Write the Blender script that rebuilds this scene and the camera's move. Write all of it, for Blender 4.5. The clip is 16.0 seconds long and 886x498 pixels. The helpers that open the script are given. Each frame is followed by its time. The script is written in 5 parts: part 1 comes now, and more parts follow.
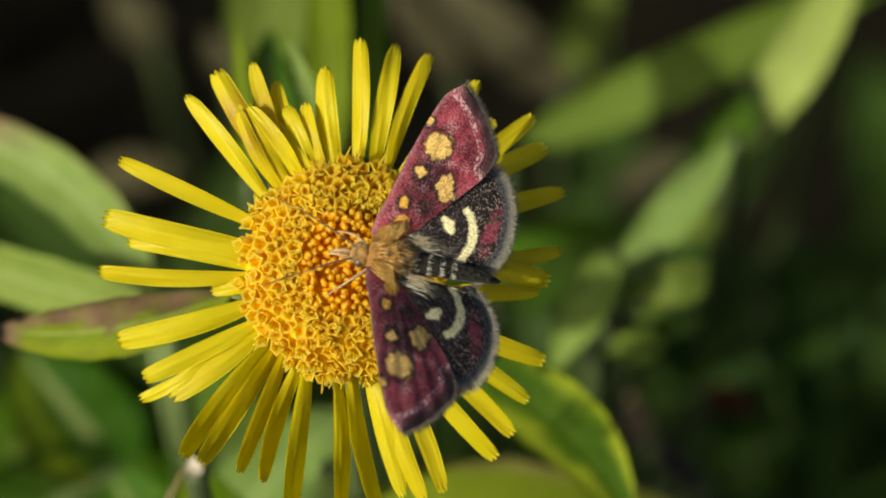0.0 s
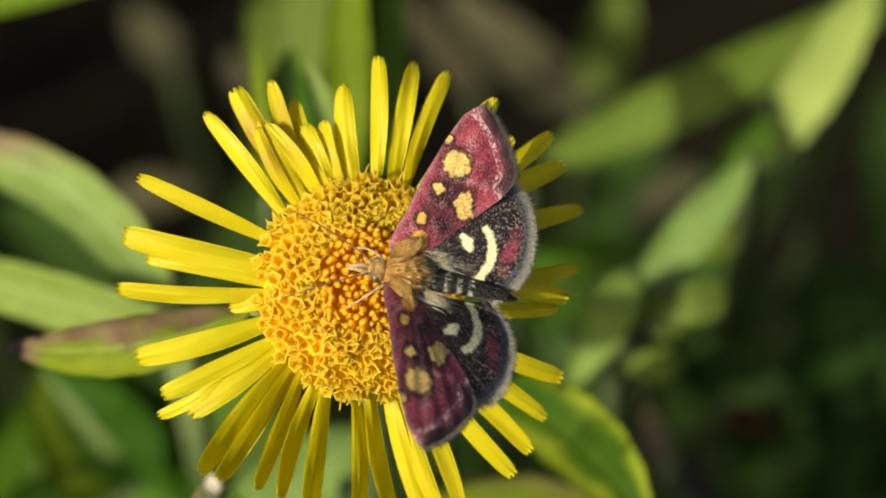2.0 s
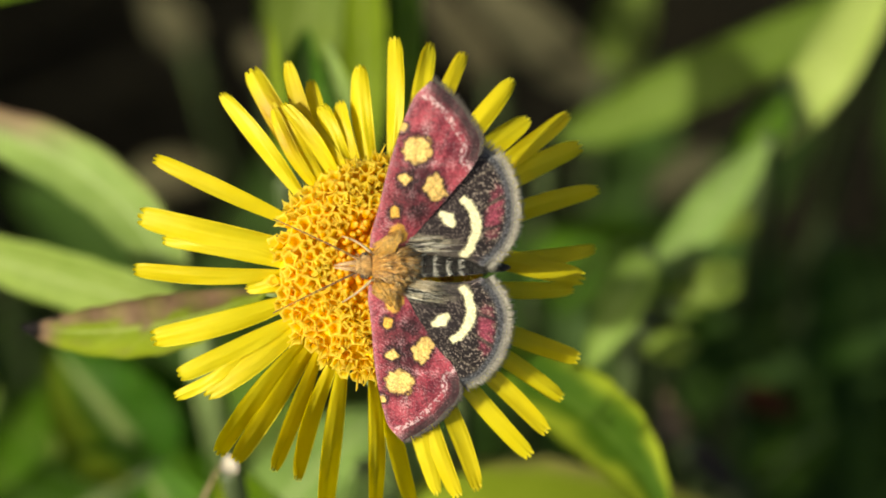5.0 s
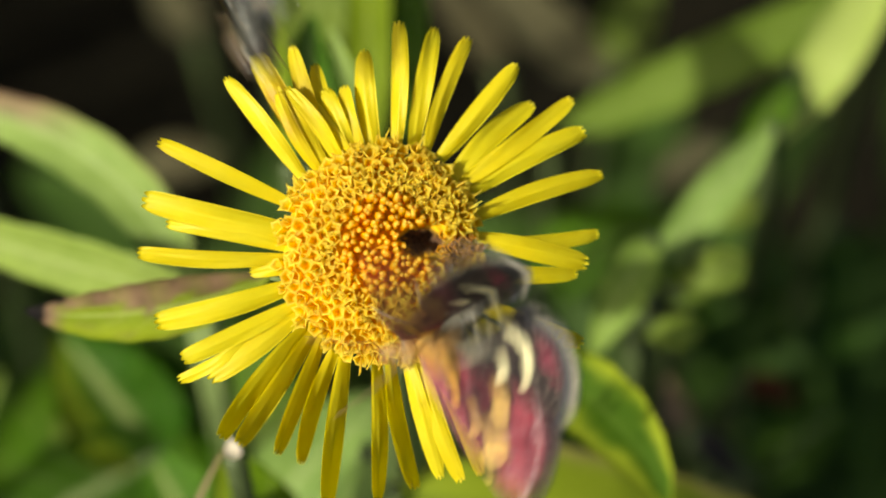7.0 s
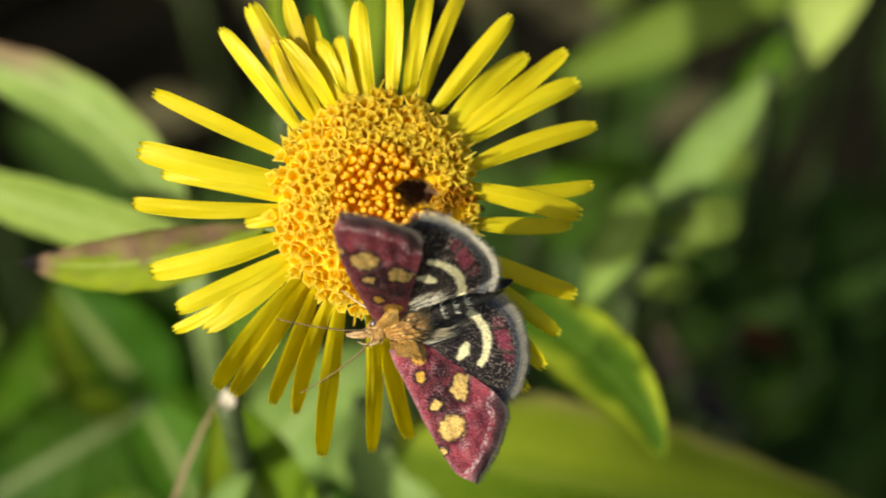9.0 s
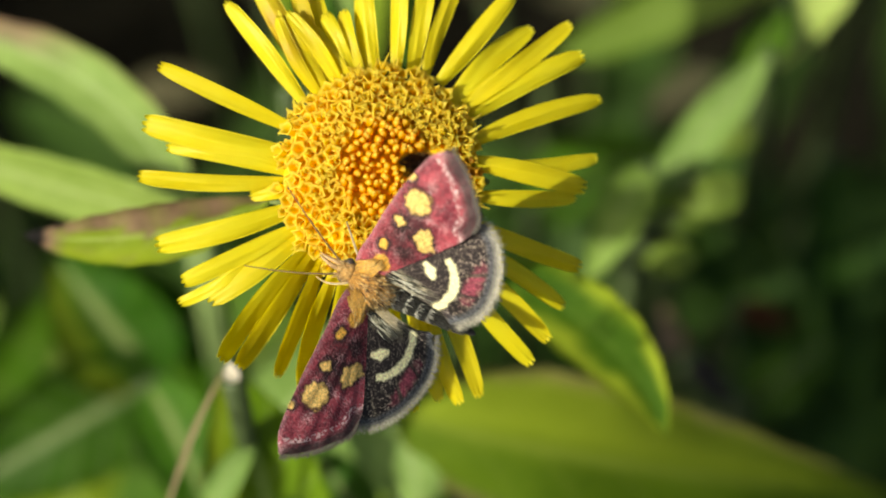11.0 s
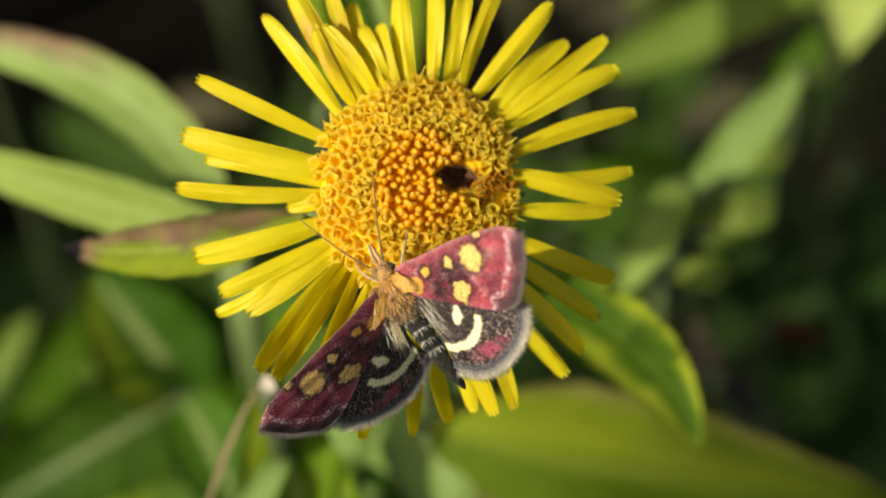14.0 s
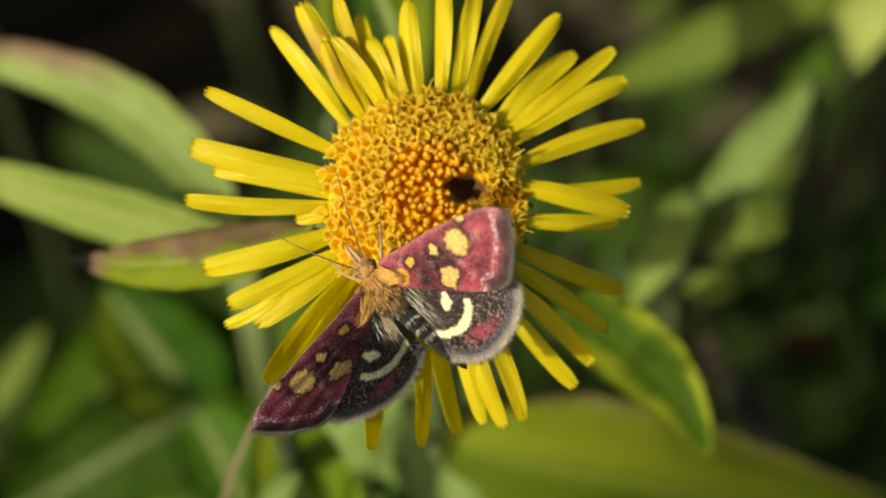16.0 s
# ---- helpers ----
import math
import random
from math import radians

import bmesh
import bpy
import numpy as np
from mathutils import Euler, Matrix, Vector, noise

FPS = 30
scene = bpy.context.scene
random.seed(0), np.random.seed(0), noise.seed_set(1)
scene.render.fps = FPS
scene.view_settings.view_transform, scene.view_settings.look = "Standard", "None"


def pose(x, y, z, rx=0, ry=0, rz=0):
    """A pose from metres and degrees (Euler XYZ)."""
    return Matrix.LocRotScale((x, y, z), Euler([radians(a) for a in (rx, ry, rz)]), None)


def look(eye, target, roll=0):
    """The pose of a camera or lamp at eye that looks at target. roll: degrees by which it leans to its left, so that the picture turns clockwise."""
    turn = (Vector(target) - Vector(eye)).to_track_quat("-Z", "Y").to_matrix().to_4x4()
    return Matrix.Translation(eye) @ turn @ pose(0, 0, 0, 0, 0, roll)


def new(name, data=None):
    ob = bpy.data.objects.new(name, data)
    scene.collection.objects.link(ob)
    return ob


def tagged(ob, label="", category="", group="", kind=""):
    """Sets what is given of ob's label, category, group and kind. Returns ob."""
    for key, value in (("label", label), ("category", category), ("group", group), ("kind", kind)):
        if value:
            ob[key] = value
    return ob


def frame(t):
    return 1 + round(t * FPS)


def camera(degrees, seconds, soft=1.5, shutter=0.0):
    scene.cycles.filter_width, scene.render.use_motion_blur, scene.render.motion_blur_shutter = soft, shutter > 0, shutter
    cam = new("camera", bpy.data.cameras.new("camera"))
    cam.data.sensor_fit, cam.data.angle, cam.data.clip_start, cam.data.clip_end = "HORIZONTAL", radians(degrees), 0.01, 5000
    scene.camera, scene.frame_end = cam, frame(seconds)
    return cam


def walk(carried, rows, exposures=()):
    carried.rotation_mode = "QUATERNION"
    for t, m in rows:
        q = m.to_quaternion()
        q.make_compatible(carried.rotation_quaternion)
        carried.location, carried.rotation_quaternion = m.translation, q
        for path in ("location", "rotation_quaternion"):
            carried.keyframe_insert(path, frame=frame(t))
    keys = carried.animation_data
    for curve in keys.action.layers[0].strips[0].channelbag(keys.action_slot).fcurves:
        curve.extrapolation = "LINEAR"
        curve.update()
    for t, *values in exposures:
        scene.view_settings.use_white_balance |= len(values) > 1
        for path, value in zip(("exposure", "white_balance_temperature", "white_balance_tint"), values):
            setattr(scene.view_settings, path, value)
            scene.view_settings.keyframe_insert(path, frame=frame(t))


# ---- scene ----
# A close view of a yellow daisy-like flower in a meadow, with a purple moth and a hoverfly.
# Plan grid: squares of 0.028 mm on a plane through the flower, x to the right, y downwards;
# w is the height in mm above that plane, towards the eye.
U = 0.028e-3
TILT = radians(60)
ORIGIN = Vector((0, 0, 0.265))
RIGHT = Vector((1, 0, 0))
UPWARD = Vector((0, math.sin(TILT), math.cos(TILT)))
OUTWARD = Vector((0, -math.cos(TILT), math.sin(TILT)))
DIST = 0.179
PLANE = Matrix((
    (RIGHT.x, UPWARD.x, OUTWARD.x, ORIGIN.x),
    (RIGHT.y, UPWARD.y, OUTWARD.y, ORIGIN.y),
    (RIGHT.z, UPWARD.z, OUTWARD.z, ORIGIN.z),
    (0, 0, 0, 1)))


def spot(x, y, w=0.0):
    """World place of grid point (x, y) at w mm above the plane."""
    k = (DIST - w * 1e-3) / DIST
    return PLANE @ Vector(((x - 784) * U * k, (441 - y) * U * k, w * 1e-3))


# ---- camera ----
cam = camera(14, 16.0, soft=1.8, shutter=0.8)
cam.data.dof.use_dof = True
cam.data.dof.focus_distance = DIST - 0.0013
cam.data.dof.aperture_fstop = 29.0
cam.data.dof.aperture_blades = 0
# seconds, turn across and down, shift right, down and back in mm, roll in degrees
SWAY = [
    (0, -44.8, -5.5, 0.20, 0.03, 0.00, -0.04), (0.5, -48.7, -15.0, 0.31, -0.04, 0.07, -0.02), (1, -35.9, -5.5, 0.28, 0.14, -0.08, -0.06), (1.5, -16.7, 23.3, 0.61, 0.53, -0.00, -0.04),
    (2, -7.1, 36.6, 0.36, 0.36, 0.23, -0.00), (2.5, -7.6, 29.0, 0.15, 0.11, -0.01, -0.10), (3, -2.0, 28.5, 0.41, 0.42, -0.13, -0.07), (3.5, -0.0, -0.0, 0.00, 0.00, -0.00, -0.00),
    (4, 27.1, 2.5, 0.39, 0.35, 0.22, -0.12), (4.2, 22.6, 2.1, 0.38, 0.29, 0.07, -0.10), (6.3, 25.8, 11.3, 0.52, 0.73, 0.20, 0.04), (6.5, 28.1, -1.0, 0.58, 0.78, 0.01, 0.06),
    (7, 37.5, -10.3, 0.61, 0.78, 0.32, 0.13), (7.5, 30.1, -42.6, 0.48, 0.46, 0.52, 0.17), (8, 68.5, -52.6, 0.35, 0.80, 0.74, 0.16), (8.5, 57.0, -71.4, 0.35, 0.86, 0.53, 0.14),
    (9, 22.3, -96.4, 0.46, 0.81, 0.54, 0.20), (9.2, 7.7, -98.7, 0.44, 0.96, 0.57, 0.17), (11.3, 11.8, -121.3, -0.14, 1.59, 1.26, 0.20), (11.5, 17.4, -106.6, -0.13, 1.64, 1.39, 0.22),
    (12, -1.2, -103.3, -0.26, 1.57, 1.27, 0.24), (12.5, -7.2, -115.3, -0.45, 1.45, 1.25, 0.27), (13, 15.6, -106.3, -0.22, 1.72, 1.33, 0.30), (13.5, 32.4, -98.3, -0.26, 1.89, 1.64, 0.33),
    (14, 56.5, -74.8, -0.60, 2.16, 2.13, 0.31), (14.5, 60.4, -70.8, -0.46, 2.09, 2.39, 0.28), (15, 39.9, -57.5, -0.26, 2.31, 2.31, 0.30), (15.5, 78.1, -42.7, -0.11, 2.45, 2.18, 0.24),
    (16, 86.0, -42.5, -0.17, 2.50, 2.38, 0.21),
]


def held(dx, dy, ex, ey, ez, lean):
    """Pose of the hand-held camera: turned by dx, dy grid squares, shifted by ex, ey, ez mm, rolled by lean degrees."""
    eye = PLANE @ Vector((ex * 1e-3, -ey * 1e-3, DIST + ez * 1e-3))
    far = DIST / U
    turn = pose(0, 0, 0, 0, 0, lean) @ pose(0, 0, 0, math.degrees(math.atan(dy / far)), math.degrees(math.atan(dx / far)), 0)
    return Matrix.Translation(eye) @ PLANE.to_3x3().to_4x4() @ turn


PATH = [(t, held(*row)) for t, *row in SWAY]
walk(cam, PATH, [(0, -0.24, 7250, 0), (3, 0.14, 7280, 0), (9, 0.19, 7150, -1), (12, 0.18, 7000, -4), (13, 0.15, 7230, -1), (14, 0.01, 7380, 4), (16, -0.18, 7680, 6)])

# ---- world and sun ----
SUN_WAY = PLANE.to_3x3() @ Vector((-0.65, -0.02, 0.76)).normalized()
world = bpy.data.worlds.new("sky")
scene.world = world
world.use_nodes = True
wn = world.node_tree
sky = wn.nodes.new("ShaderNodeTexSky")
sky.sky_type = "NISHITA"
sky.sun_disc = False
sky.dust_density, sky.air_density = 5.0, 0.8
sky.sun_elevation = math.asin(SUN_WAY.z)
sky.sun_rotation = math.atan2(SUN_WAY.x, SUN_WAY.y)
back = wn.nodes["Background"]
back.inputs["Strength"].default_value = 0.105
wn.links.new(sky.outputs["Color"], back.inputs["Color"])
sun_data = bpy.data.lights.new("sun", "SUN")
sun_data.energy, sun_data.angle, sun_data.color = 4.6, radians(0.53), (1.0, 0.965, 0.88)
sun = new("sun", sun_data)
sun.matrix_world = look(ORIGIN + SUN_WAY * 2, ORIGIN)

# ---- materials ----


class Nodes:
    """Small builder for node materials."""

    def __init__(self, name):
        self.mat = bpy.data.materials.new(name)
        self.mat.use_nodes = True
        self.t = self.mat.node_tree
        self.t.nodes.clear()
        self.out = self.t.nodes.new("ShaderNodeOutputMaterial")

    def add(self, kind, **values):
        n = self.t.nodes.new(kind)
        for k, v in values.items():
            n.inputs[k.replace("_", " ")].default_value = v
        return n

    def link(self, a, b):
        self.t.links.new(a, b)

    def place(self, kind="Object"):
        return self.t.nodes.new("ShaderNodeTexCoord").outputs[kind]

    def noise(self, scale, detail=4.0, rough=0.6, vec=None, stretch=None):
        n = self.add("ShaderNodeTexNoise", Scale=scale, Detail=detail, Roughness=rough)
        src = vec if vec is not None else self.place()
        if stretch:
            m = self.add("ShaderNodeMapping", Scale=stretch)
            self.link(src, m.inputs["Vector"])
            src = m.outputs["Vector"]
        self.link(src, n.inputs["Vector"])
        return n.outputs["Fac"]

    def ramp(self, fac, *stops):
        n = self.t.nodes.new("ShaderNodeValToRGB")
        e = n.color_ramp.elements
        while len(e) < len(stops):
            e.new(0.5)
        for el, (p, c) in zip(e, stops):
            el.position = p
            el.color = (*c, 1) if len(c) == 3 else c
        self.link(fac, n.inputs["Fac"])
        return n.outputs["Color"]

    def mix(self, a, b, fac=0.5, how="MIX"):
        n = self.t.nodes.new("ShaderNodeMix")
        n.data_type, n.blend_type = "RGBA", how
        for s, v in ((n.inputs[0], fac), (n.inputs[6], a), (n.inputs[7], b)):
            if isinstance(v, (int, float)):
                s.default_value = v
            elif isinstance(v, tuple):
                s.default_value = (*v, 1)
            else:
                self.link(v, s)
        return n.outputs[2]

    def math(self, op, a, b=0.0):
        n = self.t.nodes.new("ShaderNodeMath")
        n.operation = op
        for s, v in zip(n.inputs, (a, b)):
            if isinstance(v, (int, float)):
                s.default_value = v
            else:
                self.link(v, s)
        return n.outputs[0]

    def random(self):
        return self.t.nodes.new("ShaderNodeObjectInfo").outputs["Random"]

    def attribute(self, name, what="Color"):
        n = self.t.nodes.new("ShaderNodeAttribute")
        n.attribute_name = name
        return n.outputs[what]

    def bump(self, height, strength=0.4, distance=0.0001):
        n = self.add("ShaderNodeBump", Strength=strength, Distance=distance)
        self.link(height, n.inputs["Height"])
        return n.outputs["Normal"]

    def done(self, colour, rough=0.6, thin=0.0, thin_colour=None, normal=None, metal=0.0, spec=0.4, sheen=0.0, gloss=None):
        p = self.add("ShaderNodeBsdfPrincipled", Metallic=metal)
        p.inputs["Specular IOR Level"].default_value = spec
        p.inputs["Sheen Weight"].default_value = sheen
        for s, v in ((p.inputs["Base Color"], colour), (p.inputs["Roughness"], rough)):
            if isinstance(v, (int, float)):
                s.default_value = v
            elif isinstance(v, tuple):
                s.default_value = (*v, 1)
            else:
                self.link(v, s)
        if normal is not None:
            self.link(normal, p.inputs["Normal"])
        last = p.outputs[0]
        if thin:
            tr = self.t.nodes.new("ShaderNodeBsdfTranslucent")
            c = thin_colour if thin_colour is not None else colour
            if isinstance(c, tuple):
                tr.inputs["Color"].default_value = (*c, 1)
            else:
                self.link(c, tr.inputs["Color"])
            m = self.add("ShaderNodeMixShader", Fac=thin)
            self.link(last, m.inputs[1])
            self.link(tr.outputs[0], m.inputs[2])
            last = m.outputs[0]
        if gloss is not None:
            share, tint, dull, facing = gloss
            shine = self.add("ShaderNodeBsdfGlossy", Roughness=dull)
            shine.inputs["Color"].default_value = (*tint, 1)
            self.link(facing, shine.inputs["Normal"])
            m = self.add("ShaderNodeMixShader", Fac=share)
            self.link(last, m.inputs[1])
            self.link(shine.outputs[0], m.inputs[2])
            last = m.outputs[0]
        self.link(last, self.out.inputs["Surface"])
        return self.mat


def petal_material():
    n = Nodes("petal_yellow")
    uv = n.place("UV")
    streak = n.noise(1.0, 4, 0.55, uv, (11, 1.0, 1))
    blotch = n.noise(900, 3, 0.5)
    base = n.ramp(streak, (0.25, (0.79, 0.675, 0.018)), (0.5, (0.82, 0.72, 0.03)), (0.8, (0.86, 0.775, 0.055)))
    base = n.mix(base, n.ramp(blotch, (0.3, (0.77, 0.63, 0.01)), (0.7, (0.87, 0.785, 0.04))), 0.4)
    tone = n.ramp(n.random(), (0.0, (0.93, 0.88, 0.8)), (1.0, (1.0, 1.0, 1.0)))
    base = n.mix(base, tone, 1.0, "MULTIPLY")
    wear = n.attribute("wear", "Fac")
    base = n.mix(base, (0.42, 0.17, 0.02), wear)
    relief = n.noise(1.0, 3, 0.5, uv, (16, 0.8, 1))
    return n.done(base, 0.46, 0.52, n.mix(base, (0.95, 0.87, 0.02), 0.6), n.bump(relief, 0.12, 0.00003), spec=0.35)


def floret_material(name, low, mid, high, bend=0.5):
    n = Nodes(name)
    c = n.ramp(n.attribute("rise", "Fac"), (0.0, low), (bend, mid), (1.0, high))
    c = n.mix(c, n.ramp(n.random(), (0.0, (0.93, 0.86, 0.7)), (1.0, (1, 1, 1))), 1.0, "MULTIPLY")
    c = n.mix(c, n.ramp(n.noise(6000, 2), (0.3, (0.85, 0.8, 0.7)), (0.7, (1, 1, 1))), 0.5, "MULTIPLY")
    return n.done(c, 0.42, 0.68, n.mix(c, (1.0, 0.72, 0.0), 0.5), spec=0.3)


def scale_material(name, rough=0.6, sheen=0.08, shingle=0.0):
    """Scales and hairs of the moth, coloured by the pattern kept on the mesh."""
    n = Nodes(name)
    c = n.attribute("pattern")
    speck = n.noise(9000, 3, 0.7)
    c = n.mix(c, n.ramp(speck, (0.3, (0.55, 0.5, 0.5)), (0.5, (1, 1, 1)), (0.72, (1.7, 1.6, 1.6))), 0.9, "MULTIPLY")
    relief = n.noise(7000, 2, 0.6)
    normal = n.bump(relief, 0.6, 0.00003)
    gloss = None
    if shingle:
        gloss = (0.025, (0.85, 0.64, 0.67), 0.55, normal)
        # rows of overlapping scales that rise towards the wing's outer edge
        sep = n.t.nodes.new("ShaderNodeSeparateXYZ")
        n.link(n.place(), sep.inputs[0])
        out = n.math("ADD", n.math("ABSOLUTE", sep.outputs[1]), n.math("MULTIPLY", n.noise(1500, 2), 0.00008))
        rows = n.math("FRACT", n.math("DIVIDE", out, 0.00013))
        b = n.add("ShaderNodeBump", Strength=1.0, Distance=0.00013 * shingle)
        n.link(rows, b.inputs["Height"])
        n.link(normal, b.inputs["Normal"])
        normal = b.outputs["Normal"]
    return n.done(c, rough, 0.0, None, normal, spec=0.06, sheen=sheen, gloss=gloss)


def leaf_material(name, dark, mid, light, vein, thin=0.3, rough=0.58, veins=7.0, rib_wide=0.034):
    n = Nodes(name)
    uv = n.place("UV")
    sep = n.t.nodes.new("ShaderNodeSeparateXYZ")
    n.link(uv, sep.inputs[0])
    across, along = sep.outputs[0], sep.outputs[1]
    side = n.math("ABSOLUTE", n.math("SUBTRACT", across, 0.5))
    ribs = n.math("ABSOLUTE", n.math("SINE", n.math("MULTIPLY", n.math("SUBTRACT", along, n.math("MULTIPLY", side, 0.35)), veins * math.pi)))
    rib = n.math("LESS_THAN", ribs, 0.10)
    mid_line = n.math("LESS_THAN", side, rib_wide)
    base = n.ramp(n.noise(120, 5, 0.6), (0.3, dark), (0.5, mid), (0.72, light))
    base = n.mix(base, n.ramp(n.noise(900, 4, 0.7), (0.3, dark), (0.7, light)), 0.3)
    base = n.mix(base, n.ramp(n.random(), (0, (0.8, 0.9, 0.8)), (1, (1.1, 1.05, 1.0))), 0.7, "MULTIPLY")
    base = n.mix(base, vein, n.math("MULTIPLY", rib, 0.35))
    base = n.mix(base, vein, n.math("MULTIPLY", mid_line, 0.6))
    h = n.math("ADD", n.math("MULTIPLY", rib, -0.5), n.noise(1500, 3))
    # lighter yellow-green tint; on the lance and arching leaves it paints sunlight
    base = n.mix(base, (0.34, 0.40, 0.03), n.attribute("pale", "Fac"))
    wear = n.attribute("wear", "Fac")
    dry = n.ramp(n.noise(500, 4), (0.3, (0.09, 0.05, 0.035)), (0.7, (0.30, 0.19, 0.12)))
    dead = n.ramp(n.noise(700, 3), (0.3, (0.004, 0.003, 0.005)), (0.7, (0.018, 0.012, 0.014)))
    dry = n.mix(dry, dead, n.ramp(wear, (0.72, (0, 0, 0)), (0.95, (1, 1, 1))))
    base = n.mix(base, dry, n.ramp(wear, (0.0, (0, 0, 0)), (0.7, (1, 1, 1))))
    return n.done(base, rough, thin, n.mix(base, (0.35, 0.55, 0.02), 0.35), n.bump(h, 0.3, 0.0002), spec=0.10)


def plain_material(name, a, b, scale, rough=0.6, thin=0.0, bump=0.3, distance=0.00005, spec=0.4):
    n = Nodes(name)
    f = n.noise(scale, 5, 0.65)
    c = n.mix(n.ramp(f, (0.3, a), (0.7, b)), n.ramp(n.noise(scale * 0.2, 3), (0.3, a), (0.7, b)), 0.4)
    return n.done(c, rough, thin, None, n.bump(f, bump, distance), spec=spec)


PETAL = petal_material()
FLORET = floret_material("floret_yellow", (0.87, 0.56, 0.012), (0.97, 0.82, 0.04), (0.99, 0.91, 0.16))
BUD = floret_material("bud_orange", (0.86, 0.40, 0.004), (0.99, 0.65, 0.016), (1.0, 0.86, 0.2), 0.72)
WILTED = floret_material("wilted_floret", (0.10, 0.04, 0.01), (0.38, 0.18, 0.02), (0.78, 0.48, 0.06))


def receptacle_material():
    n = Nodes("receptacle")
    f = n.noise(3000, 5, 0.65)
    c = n.mix(n.ramp(f, (0.3, (0.76, 0.36, 0.004)), (0.7, (0.90, 0.50, 0.007))), n.ramp(f, (0.3, (0.80, 0.48, 0.006)), (0.7, (0.90, 0.62, 0.012))), n.attribute("rise", "Fac"))
    pit = n.ramp(f, (0.3, (0.03, 0.012, 0.005)), (0.7, (0.13, 0.055, 0.018)))
    return n.done(n.mix(c, pit, n.attribute("wear", "Fac")), 0.8, 0.0, None, n.bump(f, 0.5, 0.00006))


RECEPTACLE = receptacle_material()
WING = scale_material("wing_scales", 0.55, 0.0, 0.42)
HAIR = scale_material("moth_hair", 0.5, 0.15)
LEAF_PALE = leaf_material("leaf_pale", (0.15, 0.235, 0.052), (0.225, 0.325, 0.085), (0.30, 0.405, 0.13), (0.40, 0.48, 0.21), 0.25, 0.5)
LEAF_SOFT = leaf_material("leaf_soft_green", (0.15, 0.22, 0.035), (0.22, 0.31, 0.06), (0.30, 0.39, 0.10), (0.38, 0.45, 0.16), 0.28, 0.5)
LEAF_MID = leaf_material("leaf_green", (0.03, 0.08, 0.004), (0.058, 0.135, 0.007), (0.11, 0.21, 0.015), (0.30, 0.38, 0.11), 0.3)
LEAF_BRIGHT = leaf_material("leaf_bright", (0.085, 0.16, 0.007), (0.135, 0.225, 0.011), (0.20, 0.30, 0.024), (0.36, 0.46, 0.14), 0.3)
# the flower's shadow on the arching leaf is put into this dark green
LEAF_ARCH_SHADE = leaf_material("leaf_arch_shade", (0.022, 0.06, 0.003), (0.042, 0.10, 0.005), (0.075, 0.145, 0.010), (0.10, 0.17, 0.02), 0.3)
LEAF_LANCE = leaf_material("leaf_lance", (0.05, 0.095, 0.004), (0.085, 0.145, 0.007), (0.13, 0.195, 0.014), (0.17, 0.22, 0.03), 0.3)
LEAF_YELLOW = leaf_material("leaf_yellow_green", (0.12, 0.17, 0.008), (0.185, 0.245, 0.013), (0.26, 0.33, 0.025), (0.34, 0.40, 0.10), 0.35)
LEAF_OLIVE = leaf_material("leaf_olive", (0.085, 0.125, 0.018), (0.13, 0.185, 0.030), (0.19, 0.25, 0.05), (0.25, 0.30, 0.09), 0.3)
LEAF_RUST = leaf_material("leaf_rust", (0.030, 0.008, 0.004), (0.046, 0.013, 0.006), (0.066, 0.021, 0.010), (0.07, 0.025, 0.012), 0.1, 0.8)
# darker than real foliage: deep shade is put into this green
LEAF_IN_SHADE = leaf_material("leaf_in_shade", (0.009, 0.024, 0.002), (0.016, 0.040, 0.004), (0.030, 0.065, 0.008), (0.08, 0.14, 0.03), 0.2)
LEAF_DEEP = leaf_material("leaf_deep_green", (0.014, 0.056, 0.003), (0.030, 0.092, 0.004), (0.060, 0.140, 0.009), (0.28, 0.33, 0.12), 0.25, rib_wide=0.065)
LEAF_WHITE = leaf_material("leaf_bleached", (0.45, 0.38, 0.30), (0.62, 0.54, 0.46), (0.75, 0.68, 0.60), (0.7, 0.65, 0.55), 0.2, 0.7)
LEAF_TAN = leaf_material("leaf_tan", (0.16, 0.105, 0.065), (0.26, 0.175, 0.11), (0.36, 0.255, 0.17), (0.4, 0.28, 0.18), 0.1, 0.8)
LEAF_STRAW = leaf_material("leaf_straw_green", (0.28, 0.35, 0.075), (0.37, 0.44, 0.115), (0.46, 0.52, 0.18), (0.42, 0.48, 0.16), 0.2, 0.5)
LEAF_BLADE = leaf_material("leaf_blade", (0.10, 0.15, 0.018), (0.15, 0.215, 0.03), (0.21, 0.28, 0.055), (0.24, 0.30, 0.08), 0.3)
# a darker copy of the deep green, with shade put into the colour
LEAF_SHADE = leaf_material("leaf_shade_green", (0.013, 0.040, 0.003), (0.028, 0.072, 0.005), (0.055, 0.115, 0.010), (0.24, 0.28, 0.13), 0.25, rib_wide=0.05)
LEAF_DRY = leaf_material("leaf_dry", (0.045, 0.040, 0.022), (0.075, 0.065, 0.036), (0.11, 0.095, 0.056), (0.11, 0.095, 0.056), 0.1, 0.8)
LEAF_ASH = leaf_material("leaf_blackened", (0.012, 0.011, 0.012), (0.022, 0.020, 0.022), (0.036, 0.032, 0.034), (0.03, 0.03, 0.03), 0.05, 0.8)
STEM = plain_material("stem_green", (0.10, 0.15, 0.05), (0.22, 0.28, 0.10), 700, 0.6)
STEM_DARK = plain_material("stem_dark", (0.03, 0.05, 0.015), (0.07, 0.09, 0.03), 700, 0.6)


